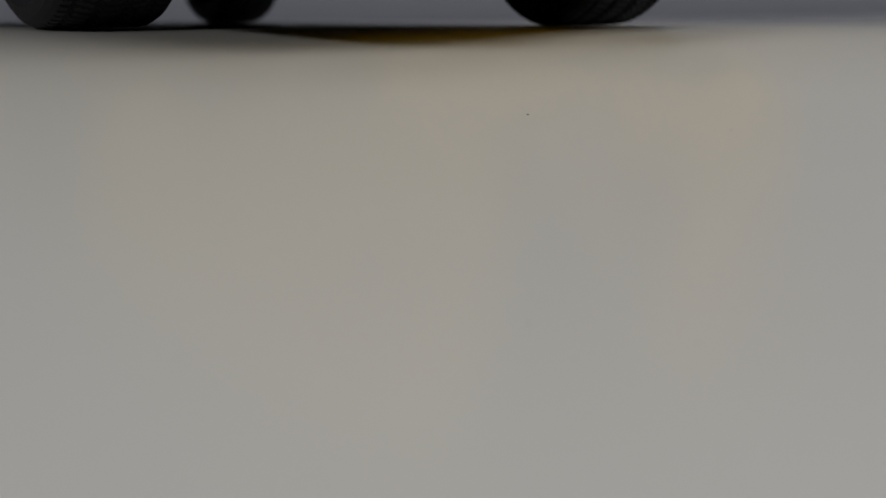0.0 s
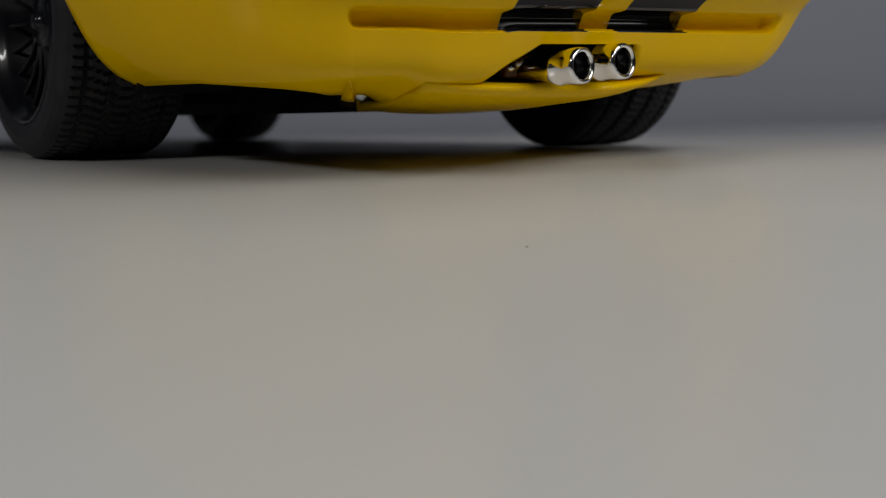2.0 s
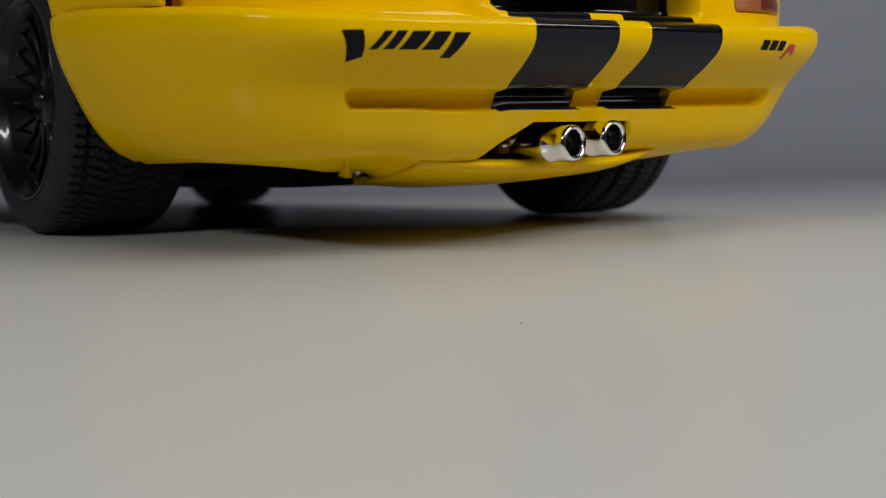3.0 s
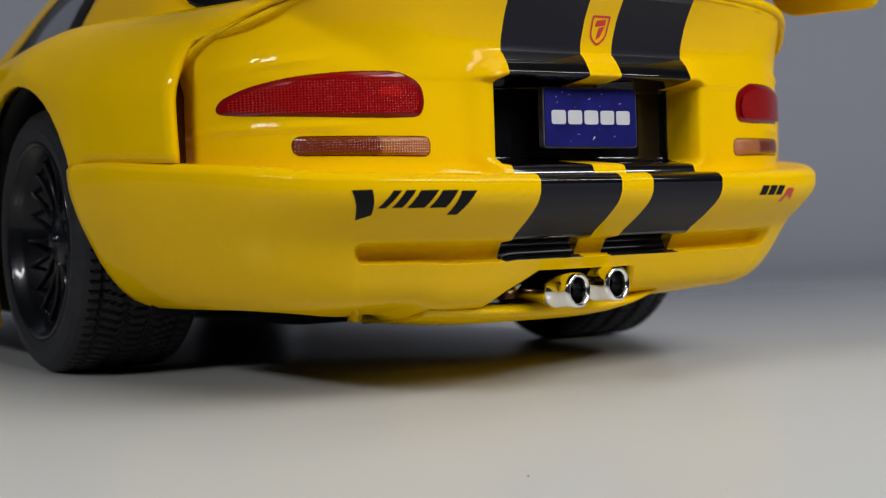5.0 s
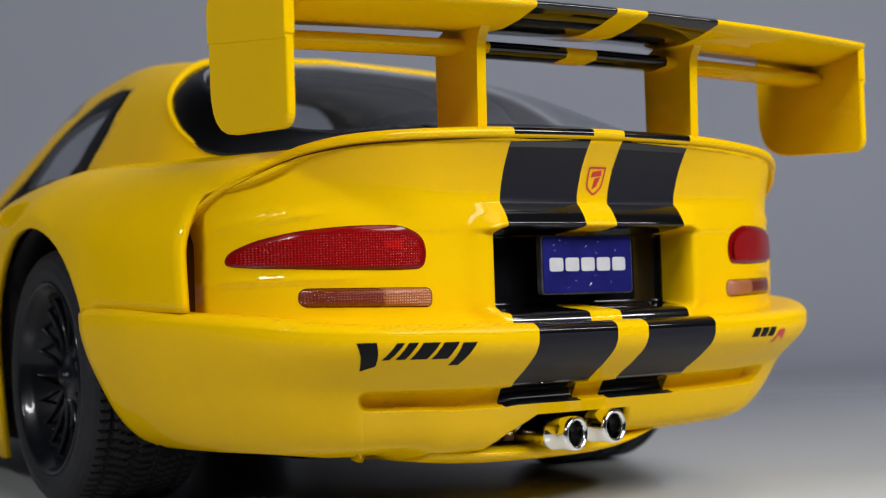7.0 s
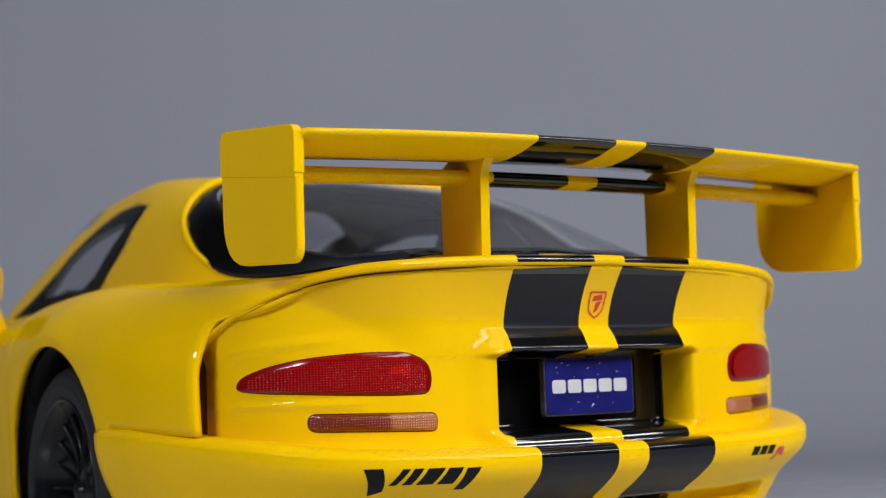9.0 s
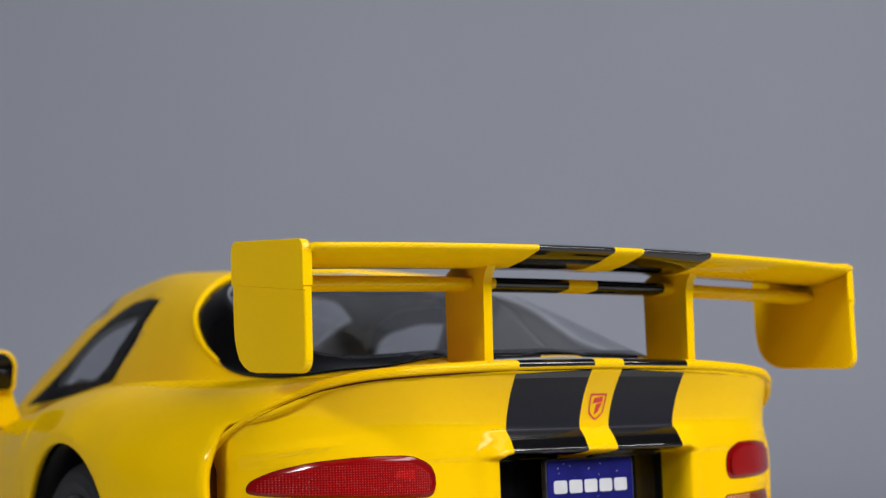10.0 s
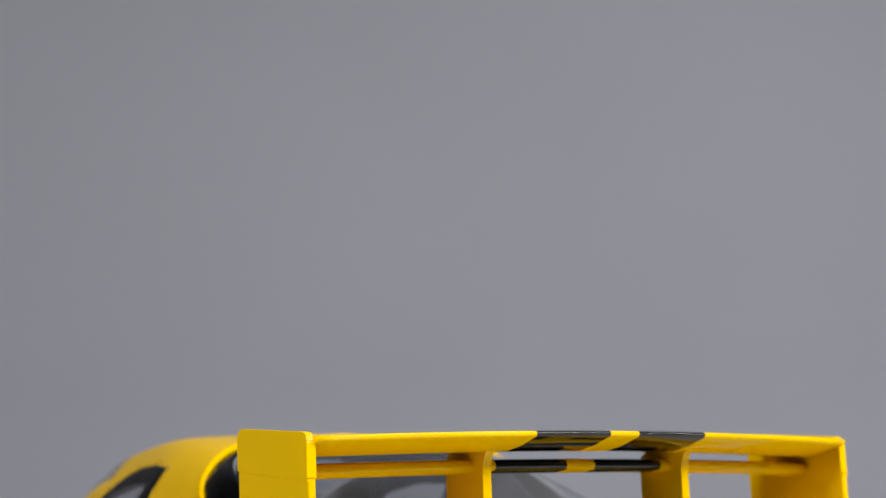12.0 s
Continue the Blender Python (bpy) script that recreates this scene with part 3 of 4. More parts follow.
for x in np.linspace(14.2, 44.3, 40):
    n = plan_normal(LipY, -x)
    out = 0.36 + 0.2 * float(smooth(33, 40, x))
    gap_path.append((-x + n.x * out, float(LipY(x)) + n.y * out, float(LipZ(x)) - 1.2 + 0.15 * float(smooth(34, 42, x))))
part("lip_gap", tube_bm(gap_path, 0.11, 8), GAP_SHADE, car, "thin dark tube painting the gap's shade under the boot lip")

for s in (-1, 1):
    for line in ([(43.5, -35.3, 45.3), (42.6, -38.4, 45.2), (41.9, -42.5, 44.9), (40.7, -46.1, 44.7)], [(43.8, -42.1, 43.1), (42.8, -43.5, 43.8), (41.2, -45.7, 44.4)]):
        seam_path = [tuple(Vector(line[i]).lerp(Vector(line[i + 1]), k / 6)) for i in range(len(line) - 1) for k in range(6)]
        part("panel_seam", tube_bm([(s * x, y, z) for x, y, z in seam_path], 0.1, 6), SHADE_BROWN, car, "fine dark crease beside the boot")

# rear bumper
BumpY = curve([0, 14, 22.7, 30, 35, 40, 45, 49, 52, 53.2], [-65.5, -65.0, -64.0, -62.2, -60.0, -55.9, -49.5, -40.4, -29.5, -19.5])
BumpZ = curve([0, 20, 36, 45, 50, 53.2], [24.8, 24.9, 25.4, 26.6, 27.6, 28.6])
InsetB = curve([10.2, 11, 12.5, 14.5, 16.3, 17.7, 20, 22, 23.2, 24.2, 24.8], [13.5, 11.2, 9.6, 8.4, 7.4, 6.4, 2.9, 0.5, 0.0, 0.0, 0.5])
InsetS = curve([10.2, 11.5, 14.5, 18.9, 23, 25.5, 26, 27.8, 28.6], [11, 8.2, 5.2, 2.7, 0.9, 0.2, 0.1, 0.0, 0.5])


def plan_points():
    xs = np.concatenate([np.linspace(0, 35, 36)[:-1], np.linspace(35, 45, 14)[:-1], np.linspace(45, 52, 16)[:-1], np.linspace(52, 53.2, 10)])
    return xs


def bump_point(x, k, lift=0.0):
    """x along the bumper's plan line, k from the lower edge (0) to the ledge's edge (1)."""
    a = abs(x)
    top = float(BumpZ(a))
    z = 10.2 + (top - 10.2) * k
    side = float(smooth(30, 52, a))
    inset = float(InsetB(10.2 + 14.6 * k)) * (1 - side) + float(InsetS(10.2 + 18.4 * k)) * side
    slot = 2.2 * float(smooth(1.0, 0.72, math.hypot(max(0.0, a - 33.9) / 2.0, (k - 0.4275) / 0.0825)))
    if x < 0:
        z -= 0.9 * float(smooth(27, 21, a) * smooth(12, 15, a)) * (1 - k) ** 3
    n = plan_normal(BumpY, x) if a < 52.9 else Vector((1 if x > 0 else -1, -0.05)).normalized()
    q = -inset - slot + lift
    return (x + n.x * q, float(BumpY(a)) + n.y * q, z)


def bumper_bm():
    half = sorted(set([round(float(q), 3) for q in list(plan_points()) + [2.4, 13.9, 33.6, 34.1, 34.5, 34.9, 35.2, 35.5, 35.8, 36.2, 6.2, 8.5]]))
    xs = [-x for x in reversed(half)] + half[1:]
    ks = sorted(set([round(q, 4) for q in list(np.linspace(0, 0.34, 12)) + list(np.linspace(0.345, 0.38, 5)) + list(np.linspace(0.39, 0.47, 4)) + list(np.linspace(0.475, 0.51, 5)) + list(np.linspace(0.53, 0.9, 12)) + list(np.linspace(0.92, 1, 7))]))
    ks = sorted(ks + [0.2467])

    def warp(x, k):
        a = abs(x)
        g = min(a / 8.5, 1.0) * float(smooth(34, 8.5, a))
        return x + math.copysign(g * max(0.0, 0.2467 - k) * 14.6 * (1.65 if x < 0 else 0.6), x) if a > 0 else x
    rows = [[bump_point(warp(x, k), k) for x in xs] for k in ks]
    # the underside, curling forwards and down
    under = []
    for d, dz in ((14.0, -1.95), (9.0, -1.45), (5.0, -0.9), (2.0, -0.38)):
        row = []
        for x in xs:
            q = warp(x, 0.0)
            f = float(smooth(54, 44, abs(q))) if x < 0 else float(smooth(38, 25, abs(q)))
            p = bump_point(q, 0.0)
            n = plan_normal(BumpY, q) if abs(q) < 52.9 else Vector((1 if q > 0 else -1, -0.05)).normalized()
            w = (d + 0.3) * (0.4 + 0.6 * f)
            row.append((p[0] - n.x * w * 0.8, p[1] - n.y * w, p[2] + dz * f + 0.02 * d))
        under.append(row)
    rows = under + rows
    ks = [-0.04, -0.03, -0.02, -0.01] + ks
    # the ledge, back to the tail panel
    top = []
    for d in (1.2, 3.0, 6.0, 10.0, 14.0):
        row = []
        for x in xs:
            a = abs(x)
            n = plan_normal(BumpY, x) if a < 52.9 else Vector((1 if x > 0 else -1, -0.05)).normalized()
            row.append((x - n.x * d * 0.9, float(BumpY(a)) - n.y * d, float(BumpZ(a)) + 0.25 + 0.02 * d))
        top.append(row)

    def mats(i, j):
        x = abs(0.5 * (xs[j] + xs[j + 1]))
        k = ks[i] if i < len(ks) - 1 else 1.1
        if not 2.4 < x < 13.9 or k < 0.33:
            return 0
        return 2 if 0.52 < k < 0.93 else 1
    return grid_bm(np.array(rows + top), mats, keep=lambda i, j: not (ks[min(i, len(ks) - 1)] < 0 and not -51 < xs[j] < 33) and not (abs(xs[j] + xs[j + 1]) / 2 < ((8.5 if xs[j] < 0 else 6.2) if ks[min(i, len(ks) - 1)] >= 0 else (8.5 if xs[j] < 0 else 5.0)) and ks[min(i, len(ks) - 1)] < 0.246))


part("rear_bumper", bumper_bm(), [YELLOW, BLACK, STRIPE], car, solid=0.8)

# underbody
part("underbody", prism(rounded([(-27, -15), (27, -15), (31, 20), (44, 26), (44, 110), (33, 116), (33, 155), (40, 158), (30, 182), (-30, 182), (-40, 158), (-33, 155), (-33, 116), (-44, 110), (-44, 26), (-31, 20)], 3), 8.0, 12, "z"), PLASTIC, car, flat=True)
part("belly_pan", prism(rounded([(-20, -16), (8, -16), (14, 30), (14, 100), (-24, 100)], 3), 6.4, 8.2, "z"), PLASTIC, car, flat=True)
TrayH = curve([-52, -46, -38, -26], [18, 17, 15, 12.5])
TrayZ = curve([-53, -51.5, -48, -42, -34, -26], [8.6, 8.0, 7.3, 6.8, 6.2, 5.9])


def tray_bm():
    rows = []
    for y, dz, inn in [(-46.5, 0.9, 0), (-50.6, 0.9, 0), (-52.2, 0.7, 0), (-52.8, 0.4, 0)] + [(q, None, 0) for q in np.linspace(-53, -26, 16)] + [(-25.6, 0.6, 1), (-25.4, 2.4, 1)]:
        hw = float(TrayH(y))
        zc = float(TrayZ(y)) if dz is None else (float(TrayZ(-53)) + dz if not inn else float(TrayZ(-26)) + dz)
        rows.append([(hw * u * (1.15 if u < 0 else 1.0), y + 1.6 * u * u, zc + (0 if inn else 1.0 * abs(u) ** 3 if u < 0 else 3.4 * u ** 3)) for u in np.linspace(-1, 1, 31)])
    return grid_bm(np.array(rows), flip=True)


part("undertray", tray_bm(), YELLOW, car, solid=0.7)
part("exhaust_box", box_bm(-13, 13, -45.0, -30, 10.0, 15.0), PLASTIC, car, bevel=0.5)
muffler = lathe([(0.2, -26), (2.2, -25.4), (2.6, -22), (2.2, -12), (0.2, -11)], 28, (-12.5, 0, 9.3), "y")
part("silencer", muffler, FOIL, car, "dull silver silencer")

# exhaust
PIPE = [(1.50, 1.1), (1.50, 0.45), (1.62, 0.12), (1.85, 0.0), (2.08, 0.14), (2.14, 0.6), (2.12, 1.6), (2.05, 3.3), (2.2, 3.5), (2.18, 3.9), (2.0, 4.6), (1.6, 6.4), (1.3, 9.0), (1.2, 13)]
for x, z, turn in ((-4.0, 11.25, 11), (2.1, 11.75, 9)):
    swing = Matrix.Translation((x, -58.9, z)) @ Matrix.Rotation(radians(turn), 4, "Z")
    shell = lathe(PIPE, 48, axis="y")
    bmesh.ops.transform(shell, matrix=swing, verts=shell.verts)
    pipe = part("tailpipe", shell, CHROME, car, "chrome tailpipe")
    hollow = lathe([(0.05, 5.0), (1.45, 4.9), (1.48, 4.0), (1.48, 2.6), (1.40, 2.5), (1.40, 2.3), (1.50, 2.2), (1.50, 1.1), (1.54, 1.0), (1.54, 5.2), (0.05, 5.3)], 32, axis="y")
    bmesh.ops.transform(hollow, matrix=swing, verts=hollow.verts)
    part("pipe_bore", hollow, BORE, pipe, "dark pipe bore")
part("exhaust_bracket", box_bm(-9.2, -7.6, -50.6, -49.4, 10.2, 12.0), SHADE_BROWN, car, "brown bracket behind the bumper", bevel=0.2)
part("screw", lathe([(0.05, -50.9), (0.42, -50.85), (0.5, -50.6), (0.5, -50.0)], 16, (-8.4, 0, 11.3), "y"), CHROME, car, "small bright screw head")
feed = []
for k in np.linspace(0, 1, 14):
    feed.append([(-4.5 - 9.5 * k + 1.1 * math.cos(q) * 0.5, -51.5 + 9 * k + 1.1 * math.cos(q) * 0.8, 12.2 - 1.2 * k + 1.1 * math.sin(q)) for q in np.linspace(0, 2 * math.pi, 16, endpoint=False)])
bm = grid_bm(np.array(feed), closed=True)
bmesh.ops.recalc_face_normals(bm, faces=bm.faces)
part("exhaust_feed", bm, FOIL, car, "dull silver exhaust pipe")

# wing


def foil(span, pts, back=0.0):
    xs = sorted(set([round(q, 2) for q in list(np.linspace(-span, span - 1.0, 41)) + [-14.2, -2.4, 2.4, 14.2]]))
    rows = [[(x, y + back * (x / 44.5) ** 2, z - 0.75 * (x / 44.5) ** 2) for y, z in pts] for x in xs]

    def mats(i, j):
        x = abs(0.5 * (xs[i] + xs[i + 1]))
        return 1 if 2.4 < x < 14.2 else 0
    bm = grid_bm(np.array(rows), mats, closed=True)
    for ring in (0, len(xs) - 1):
        bm.verts.ensure_lookup_table()
        bm.faces.new([bm.verts[ring * len(pts) + k] for k in range(len(pts))])
    bmesh.ops.recalc_face_normals(bm, faces=bm.faces)
    return bm


wing = part("rear_wing", foil(44.4, [(-67.4, 61.9), (-67.6, 62.3), (-67.3, 62.6), (-62, 62.9), (-56, 63.4), (-52, 63.2), (-50.6, 62.4), (-52, 61.4), (-56, 60.7), (-60.5, 60.5), (-64, 61.0)], 2.1), [YELLOW, BLACK], car)
part("lower_blade", foil(44.4, [(-57.3, 58.2), (-57.6, 58.9), (-57.2, 59.5), (-54.5, 59.9), (-52, 59.6), (-51.4, 58.9), (-52.2, 58.2), (-54.5, 57.9)]), [YELLOW, BLACK], wing)
for s in (-1, 1):
    plate_o = part("end_plate", prism(rounded([(-64.3, 46.9), (-44.6, 48.0), (-44.3, 64.5), (-64.3, 62.4)], [2.2, 6.0, 1.8, 1.4]), s * 43.9 - 0.45, s * 44.95 - 0.45, "x"), YELLOW, wing, bevel=0.3)
    part("end_plate_cap", prism(rounded([(-64.3, 56.4), (-44.4, 59.0), (-44.3, 64.5), (-64.3, 62.4)], [0.1, 0.1, 1.8, 1.4]), s * 44.6 - 0.45, s * 45.07 - 0.45, "x"), YELLOW, plate_o, bevel=0.25)
    part("end_plate_step", box_bm(-0.8 + s * 44.4 - 0.45, 0.5 + s * 44.4 - 0.45, -64.5, -64.2, 56.9, 61.2), YELLOW, plate_o, bevel=0.2)
    part("wing_post", prism(rounded([(-59.6, 47.6), (-50.8, 47.6), (-50.8, 60.2), (-53, 61.2), (-61.5, 61.2), (-59.9, 59.0)], [0.1, 0.1, 0.6, 0.1, 0.1, 2]), s * 16.9 - 0.3 - 0.65, s * 16.9 - 0.3 + 0.65, "x"), YELLOW, wing, bevel=0.3)

# lamps of the tail: polygons laid on the panel


def lens_bm(poly, bulge, on=tail_point, rings=6, lift=0.05):
    cx, cz = sum(p[0] for p in poly) / len(poly), sum(p[1] for p in poly) / len(poly)
    dense = []
    for i, p in enumerate(poly):
        q = poly[(i + 1) % len(poly)]
        n = max(1, int(math.hypot(q[0] - p[0], q[1] - p[1]) / 0.7))
        dense += [(p[0] + (q[0] - p[0]) * k / n, p[1] + (q[1] - p[1]) * k / n) for k in range(n)]
    poly = dense
    rows = []
    for f in list(np.linspace(1, 0.7, 4)) + list(np.linspace(0.6, 0.05, rings)):
        h = bulge * (1 - f ** 5) + lift
        rows.append([on(cx + (x - cx) * f, cz + (z - cz) * f, h) for x, z in poly])
    bm = grid_bm(np.array(rows), closed=True)
    bm.verts.ensure_lookup_table()
    bm.faces.new([bm.verts[len(bm.verts) - len(poly) + k] for k in range(len(poly))])
    bmesh.ops.recalc_face_normals(bm, faces=bm.faces)
    return bm


tail_xz = rounded([(-43.6, 33.0), (-43.3, 34.5), (-41.4, 35.7), (-38, 36.6), (-32.5, 37.1), (-27, 37.0), (-24.6, 35.7), (-24.1, 33.8), (-24.6, 32.0), (-28, 31.9), (-34, 32.1), (-41.5, 32.6)], [0.9, 0.9, 2, 2, 3, 2.5, 1.2, 1.2, 0.9, 1.5, 3, 1.5], 4)
bar_xz = rounded([(-37.7, 27.9), (-37.7, 29.95), (-23.6, 29.65), (-23.6, 27.5)], [1.0, 1.0, 0.9, 0.9], 6)
for s in (1, -1):
    m = [(x * s, z) for x, z in tail_xz]
    light = part("tail_light", lens_bm(m, 0.42), REDRIM, car, "red ribbed tail light lens")
    cx, cz = sum(p[0] for p in m) / len(m), sum(p[1] for p in m) / len(m)
    part("ribbed_field", lens_bm([(cx + (x - cx) * 0.93, cz - 0.1 + (z - cz) * 0.80) for x, z in m], 0.06, lift=0.46), RED, light, "red lens field of fine raised dots")
    # the lens's inner glow, painted as a brighter patch on top
    if s > 0:
        part("glow_patch", lens_bm(rounded([(-29.6, 34.3), (-26.9, 34.2), (-26.9, 35.4), (-29.2, 35.4)], 0.25, 3), 0.02, lift=0.50), GLOW, light, "brighter red patch painting the glow inside the lens")
    # slightly larger dark plates under the lenses imitate a shaded recess
    part("gap_outline", lens_bm([(cx + (x - cx) * 1.010, cz + (z - cz) * 1.035) for x, z in m], 0.0, lift=0.03), GAP_SHADE, light, "dark plate outlining the shaded gap round the lens")
    part("gap_outline", lens_bm([(-30.7 * s + (x * s + 30.7 * s) * 1.012, 28.75 + (z - 28.75) * 1.09) for x, z in bar_xz], 0.0, lift=0.03), GAP_SHADE, light, "dark plate outlining the shaded gap round the lens")
    for nm, mat, keep, text in (("indicator", AMBER, 1, "amber indicator lens"), ("reversing_light", CLEAR, -1, "pale reversing light lens")):
        bar = lens_bm([(x * s, z) for x, z in bar_xz], 0.5, rings=9)
        away = [f for f in bar.faces if (abs(f.calc_center_median().x) - 29.3) * keep < 0]
        bmesh.ops.delete(bar, geom=away, context="FACES")
        part(nm, bar, mat, car, text)

# number plate panel, lettering as bars
plate = part("plate", prism(rounded([(-7.3, 28.4), (7.3, 28.4), (7.3, 35.8), (-7.3, 35.8)], 0.6), -57.0, -56.0, "y"), EDGE, car, bevel=0.1)
part("plate_face", prism(rounded([(-7.05, 28.62), (7.05, 28.62), (7.05, 35.6), (-7.05, 35.6)], 0.5), -57.1, -56.8, "y"), BLUE, plate, "dark blue plate with a pale bar of lettering", flat=True)
for i in range(5):
    x0 = -6.1 + i * 2.5
    part("letter_bar", prism(rounded([(x0, 31.3), (x0 + 2.15, 31.3), (x0 + 2.15, 33.0), (x0, 33.0)], 0.4), -57.14, -57.0, "y"), SILVER, plate, flat=True)


rng = random.Random(4)
for _ in range(14):
    x, z, w, h = rng.uniform(-6.3, 6.3), rng.choice([rng.uniform(29.0, 31.0), rng.uniform(33.3, 35.2)]), rng.uniform(0.12, 0.5), rng.uniform(0.04, 0.12)
    t = rng.uniform(-0.6, 0.9)
    part("scratch", prism([(x, z), (x + w, z + t * w), (x + w * 0.6, z + t * w + h)], -57.13, -57.05, "y"), SILVER, plate, "pale scratch", flat=True)


# lettering on the paint as plain bars and shapes


def bump_xz(x, z, lift):
    """A point of the bumper over x and height z."""
    lo, hi = abs(x), abs(x) + 14.0
    k = (z - 10.2) / (float(BumpZ(abs(x))) - 10.2)
    for _ in range(24):
        m = 0.5 * (lo + hi)
        k = (z - 10.2) / (float(BumpZ(min(m, 53))) - 10.2)
        if abs(bump_point(min(m, 53), k)[0]) < abs(x):
            lo = m
        else:
            hi = m
    return bump_point(math.copysign(lo, x), k, lift)


def decal_bm(corners, on, lift=0.06, nu=6, nv=4):
    """A four-cornered patch laid on a surface: corners anticlockwise from lower left."""
    a, b, c, d = [Vector(p) for p in corners]
    rows = []
    for j in range(nv + 1):
        v = j / nv
        rows.append([on(*((a.lerp(b, i / nu)).lerp(d.lerp(c, i / nu), v)), lift) for i in range(nu + 1)])
    bm = grid_bm(np.array(rows))
    bmesh.ops.recalc_face_normals(bm, faces=bm.faces)
    return bm


for x0, x1, z0, z1 in ((-9.6, -7.2, 17.75, 17.95), (-9.9, -9.3, 17.7, 17.9), (-4.6, -2.7, 17.8, 18.05), (-5.2, -4.8, 17.7, 17.85)):
    part("paint_chip", decal_bm([(x0, z0), (x1, z0 + 0.05), (x1 - 0.2, z1), (x0 + 0.3, z1 - 0.05)], bump_xz, 0.05, 8, 2), BLACK, car, "glossy black paint blob")
bars = [[(-33.9, 20.4), (-32.6, 20.9), (-33.4, 23.65), (-35.4, 23.65)], [(-32.4, 21.6), (-31.6, 21.6), (-30.4, 23.5), (-31.3, 23.5)], [(-31.0, 21.6), (-29.9, 21.6), (-28.9, 23.5), (-30.0, 23.5)],
        [(-29.4, 21.55), (-27.5, 21.55), (-26.4, 23.45), (-28.4, 23.45)], [(-27.0, 21.5), (-25.1, 21.5), (-24.2, 23.4), (-26.0, 23.4)], [(-24.5, 20.7), (-23.3, 20.7), (-22.0, 23.3), (-23.8, 23.3)]]
for q in bars:
    part("name_bar", decal_bm(q, bump_xz), INK, car, "black printed bar")
for i in range(3):
    part("badge_bar", decal_bm([(21.3 + 1.75 * i, 22.1), (22.7 + 1.75 * i, 22.1), (23.0 + 1.75 * i, 23.3), (21.6 + 1.75 * i, 23.3)], bump_xz), INK, car, "black printed bar")
part("badge_bar", decal_bm([(26.6, 21.2), (27.3, 21.2), (28.0, 22.9), (27.3, 22.9)], bump_xz), REDINK, car, "red printed bar")
part("badge_bar", decal_bm([(27.5, 22.2), (29.2, 21.5), (28.9, 22.95), (27.7, 22.95)], bump_xz), REDINK, car, "red printed bar")
shield = rounded([(0.0, 40.6), (1.25, 41.6), (1.35, 44.2), (-1.35, 44.2), (-1.25, 41.6)], [0.4, 0.6, 0.25, 0.25, 0.6], 3)
inner_shield = [(0.82 * x, 42.55 + 0.84 * (z - 42.55)) for x, z in shield]
rows = np.array([[tail_point(x, z, 0.06) for x, z in lp] for lp in (shield, inner_shield)])
bm = grid_bm(rows, closed=True)
bmesh.ops.recalc_face_normals(bm, faces=bm.faces)
part("shield_badge", bm, REDINK, car, "red shield-shaped badge outline")
for q in ([(-0.75, 42.9), (0.8, 43.1), (0.7, 43.8), (-0.6, 43.6)], [(-0.3, 41.4), (0.3, 41.8), (0.75, 43.0), (-0.1, 42.8)]):
    part("shield_mark", decal_bm(q, tail_point), REDINK, car, "red printed mark")

# wheel arch liners and interior
for s in (-1, 1):
    for c, zc, r in (ARCH_R, ARCH_F):
        rows = np.array([[(s * x, c + (r + 0.9) * math.cos(q), zc + (r + 0.9) * math.sin(q)) for x in np.linspace(29, 43 + 8 * float(smooth(0.2, 0.75, math.sin(q))), 8)] for q in np.linspace(-0.4, math.pi + 0.4, 30)])
        part("arch_liner", grid_bm(rows, flip=s > 0), PLASTIC, car, solid=0.5)
part("parcel_shelf", prism(rounded([(-50, 40), (12, 40), (12, 45.5), (4, 47.2), (-14, 47.6), (-34, 46.8), (-50, 46.2)], [0.5, 0.5, 2, 3, 6, 6, 1]), -30, 30, "x"), BLACK, car, bevel=0.4)
part("cockpit_tub", join_bm(box_bm(-32, 32, -46, 12, 34, 40), box_bm(-33, 33, 12, 100, 10, 14), box_bm(-33, 33, 80, 104, 14, 47)), PLASTIC, car, bevel=0.6)
for s in (-1, 1):
    seat = part("seat", prism(rounded([(18, 14), (44, 14), (44, 20), (27, 22), (19, 50), (15, 53), (12, 51), (15, 22)], [2, 2, 2, 3, 3, 2, 2, 3]), s * 16 - 8.5, s * 16 + 8.5, "x"), SEAT, car, "black vinyl seat", bevel=1.2)
hoop = [(-26, 14, 44)] + [(-26 + 4 * (1 - math.cos(q)), 14, 58 + 6 * math.sin(q)) for q in np.linspace(0, 1.5, 8)] + [(x, 14, 64.4 + 1.2 * (1 - (x / 22) ** 2)) for x in np.linspace(-20, 20, 9)] + [(26 - 4 * (1 - math.cos(q)), 14, 58 + 6 * math.sin(q)) for q in np.linspace(1.5, 0, 8)] + [(26, 14, 44)]
part("roll_hoop", tube_bm(hoop, 1.1), PLASTIC, car)
ring = lathe([(4.6, 0.5), (5.2, 0.0), (4.6, -0.5), (4.1, 0.0), (4.6, 0.5)], 36, (-16, 74, 44), "y")
part("steering_wheel", ring, PLASTIC, car)
part("dashboard", prism(rounded([(78, 40), (100, 40), (104, 47), (90, 47.5), (80, 46)], 2), -31, 31, "x"), PLASTIC, car, bevel=0.6)
part("rear_view_mirror", prism(rounded([(-5, 63), (5, 63), (5.5, 65), (4.5, 66.2), (-4.5, 66.2), (-5.5, 65)], 0.6), 66, 67.4, "y"), PLASTIC, car, bevel=0.3)

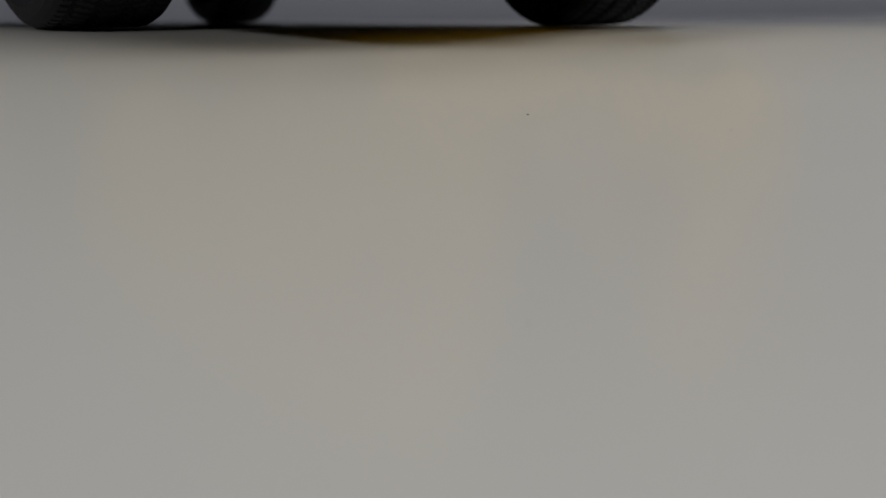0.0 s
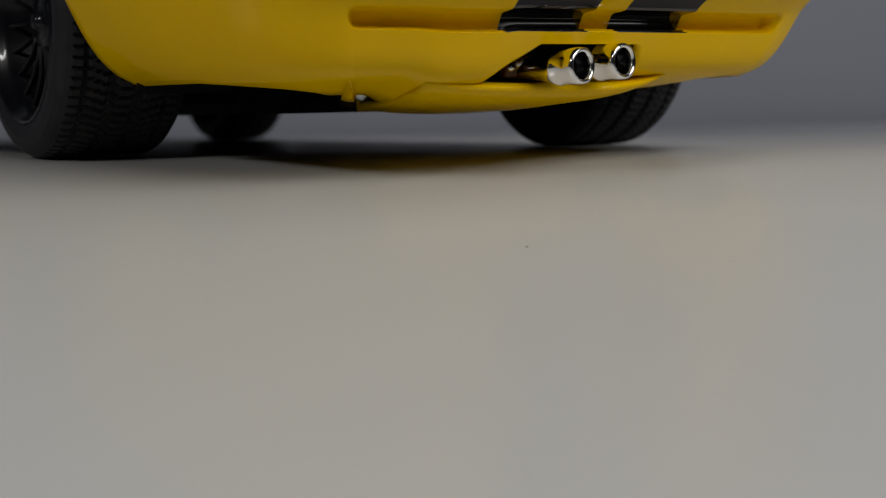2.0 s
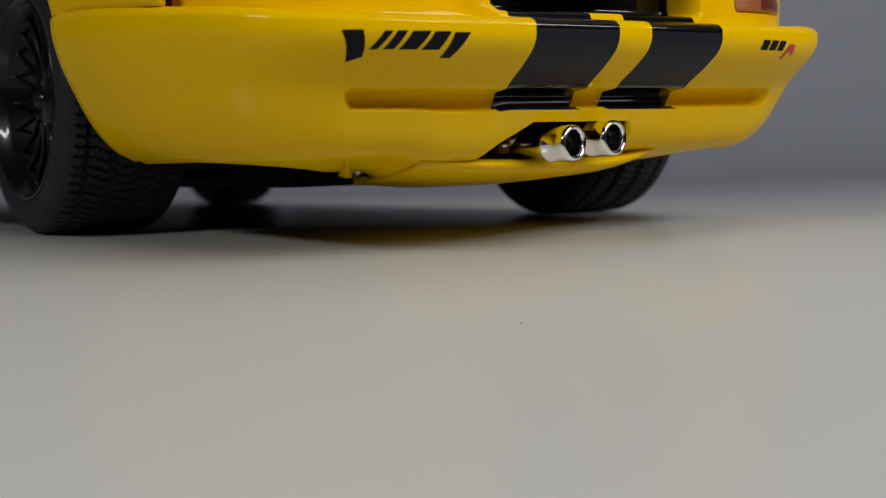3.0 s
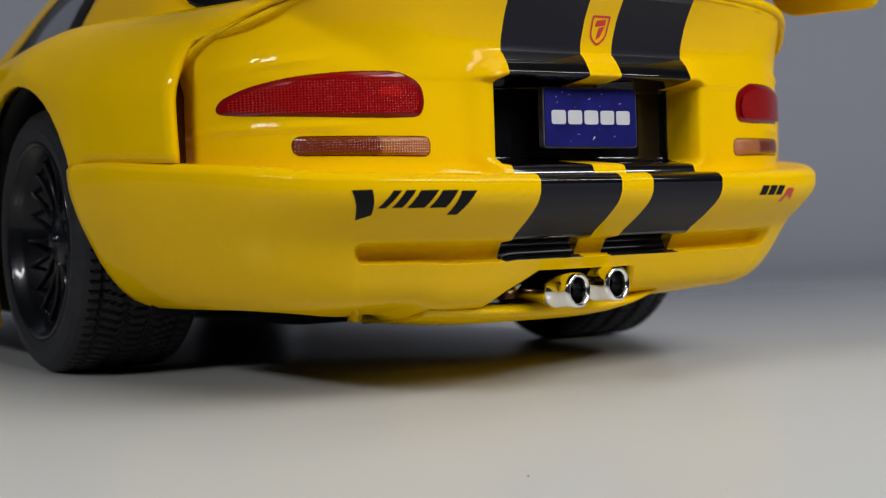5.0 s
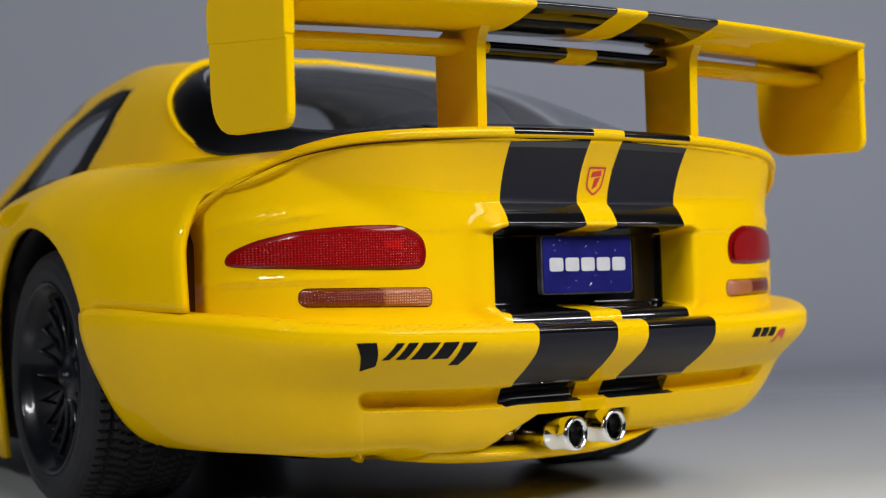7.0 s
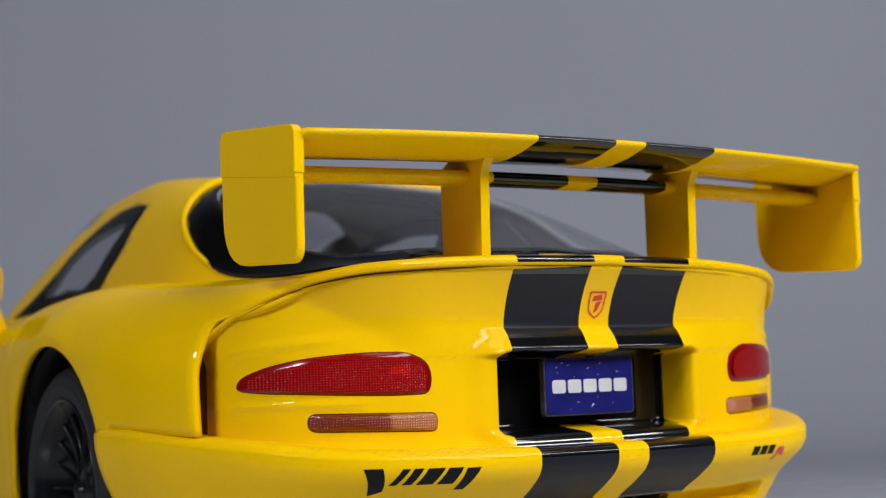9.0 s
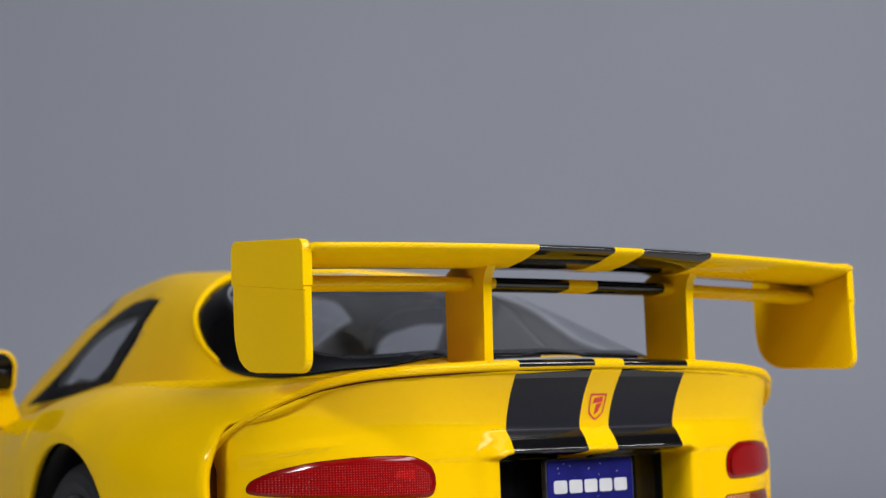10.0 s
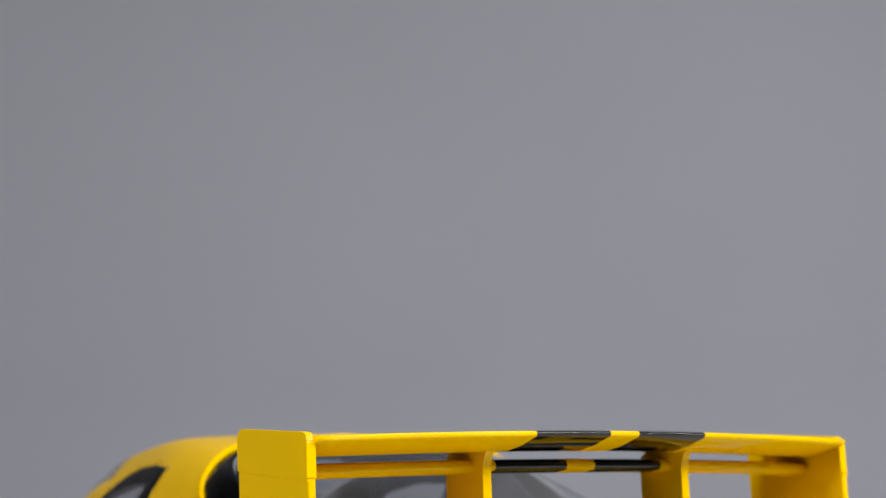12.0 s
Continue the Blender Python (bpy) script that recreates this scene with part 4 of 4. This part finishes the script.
# door mirrors
for s in (-1, 1):
    shape = rounded([(44.2, 49.6), (57, 49.6), (58.5, 53), (56, 57.2), (45.5, 57.5), (43.8, 55.4)], [1.5, 2, 2, 2.2, 2, 1.5])
    housing = part("door_mirror", prism([(s * x, z) for x, z in shape], 54.0, 60.0, "y"), YELLOW, car, bevel=1.2)
    face = [(s * (51 + 0.86 * (x - 51)), 53.4 + 0.86 * (z - 53.4)) for x, z in shape]
    part("mirror_glass", prism(face, 53.7, 54.4, "y"), BLACK, housing, "dark mirror face")
    part("mirror_stalk", prism(rounded([(s * 42.5, 43.5), (s * 47.5, 43.5), (s * 49, 50.2), (s * 44.6, 50.2)], 0.5), 55.5, 58.5, "y"), YELLOW, housing, bevel=0.5)

# wheels


def tyre_bm(x, y, zc, r, wide, s):
    """Tread blocks cut between grooves, smooth sidewalls."""
    n = 328
    h = wide / 2
    prof = [(r * 0.72, h - 0.9), (r * 0.76, h - 0.25), (r * 0.84, h), (r * 0.92, h - 0.25), (r * 0.965, h - 0.9), (r * 0.985, h - 1.5)]
    tread = list(np.linspace(h - 1.9, -h + 1.9, 30))
    pts = [(rr, q, -1) for rr, q in prof] + [(r * (1 - 0.012 * (q / h) ** 4), q, i) for i, q in enumerate(tread)] + [(rr, -q, -1) for rr, q in reversed(prof)]
    P = np.empty((len(pts), n, 3))
    for i, (rr, q, k) in enumerate(pts):
        for j in range(n):
            a = 2 * math.pi * j / n
            dr = 0.0
            if k >= 0:
                lane = min(abs(q - g * h) for g in (-0.62, -0.22, 0.22, 0.62))
                if lane < 0.32:
                    dr = 0.7
                if (j + (int(abs(q) * 0.9) if abs(q) < 0.62 * h else 0)) % 4 == 0:
                    dr = 0.45
            P[i, j] = (x + s * q, y + (rr - dr) * math.cos(a), zc + (rr - dr) * math.sin(a))
    bm = grid_bm(P, closed=True)
    bmesh.ops.recalc_face_normals(bm, faces=bm.faces)
    return bm


def wheel(name, x, y, zc, r, wide, s):
    o = x + s * wide / 2
    rim = part(name, lathe([(r * 0.50, o - s * 9), (r * 0.64, o - s * 8), (r * 0.645, o - s * 2.0), (r * 0.69, o - s * 1.4), (r * 0.72, o - s * 0.5), (r * 0.735, o - s * 0.05), (r * 0.75, o - s * 0.4), (r * 0.74, o - s * 1.4), (r * 0.74, o - s * 9)], 72, (0, y, zc)), RIM, car, "glossy black deep-dish rim with forked spokes")
    part("tyre", tyre_bm(x, y, zc, r, wide, s), RUBBER, rim, "black rubber tyre with cut tread", flat=True)
    part("brake_disc", lathe([(0.2, o - s * 8.2), (r * 0.5, o - s * 8.2), (r * 0.5, o - s * 8.9), (0.2, o - s * 8.9)], 40, (0, y, zc)), PLASTIC, rim)
    part("hub", lathe([(0.1, o - s * 2.0), (0.8, o - s * 2.05), (1.1, o - s * 2.4), (1.3, o - s * 3.0), (2.3, o - s * 3.1), (3.4, o - s * 3.3), (3.8, o - s * 3.8), (3.9, o - s * 6)], 36, (0, y, zc)), RIM, rim)
    spokes = 10
    for i in range(spokes):
        a0 = 2 * math.pi * (i + 0.25) / spokes
        arms = []
        for d in (-1, 1):
            rows = []
            for k in np.linspace(0, 1, 9):
                rr = 3.4 + (r * 0.705 - 3.4) * k
                a = a0 + d * (0.05 + 0.107 * float(smooth(0.0, 0.45, k)))
                w = 0.4 * (1 - float(smooth(0, 0.25, k))) + 0.22
                dep = 3.2 - 1.1 * k + 0.6 * math.sin(math.pi * k)
                c = Vector((0, y + rr * math.cos(a), zc + rr * math.sin(a)))
                t = Vector((0, -math.sin(a), math.cos(a)))
                rows.append([(o - s * (dep + q), c.y + t.y * w * e, c.z + t.z * w * e) for e, q in ((-0.8, 0.9), (-1, 0.4), (-0.6, 0.08), (0, 0), (0.6, 0.08), (1, 0.4), (0.8, 0.9))])
            arm = grid_bm(np.array(rows), closed=True)
            bmesh.ops.recalc_face_normals(arm, faces=arm.faces)
            arms.append(arm)
        part("spoke", join_bm(*arms), RIM, rim)


for s in (-1, 1):
    wheel("rear_wheel", s * 42.3, 0.5, ground_z(s * 42) + 18.0, 18.0, 17.8, s)
    wheel("front_wheel", s * 41.5, 135.8, ground_z(s * 41) + 17.3, 17.3, 14.5, s)
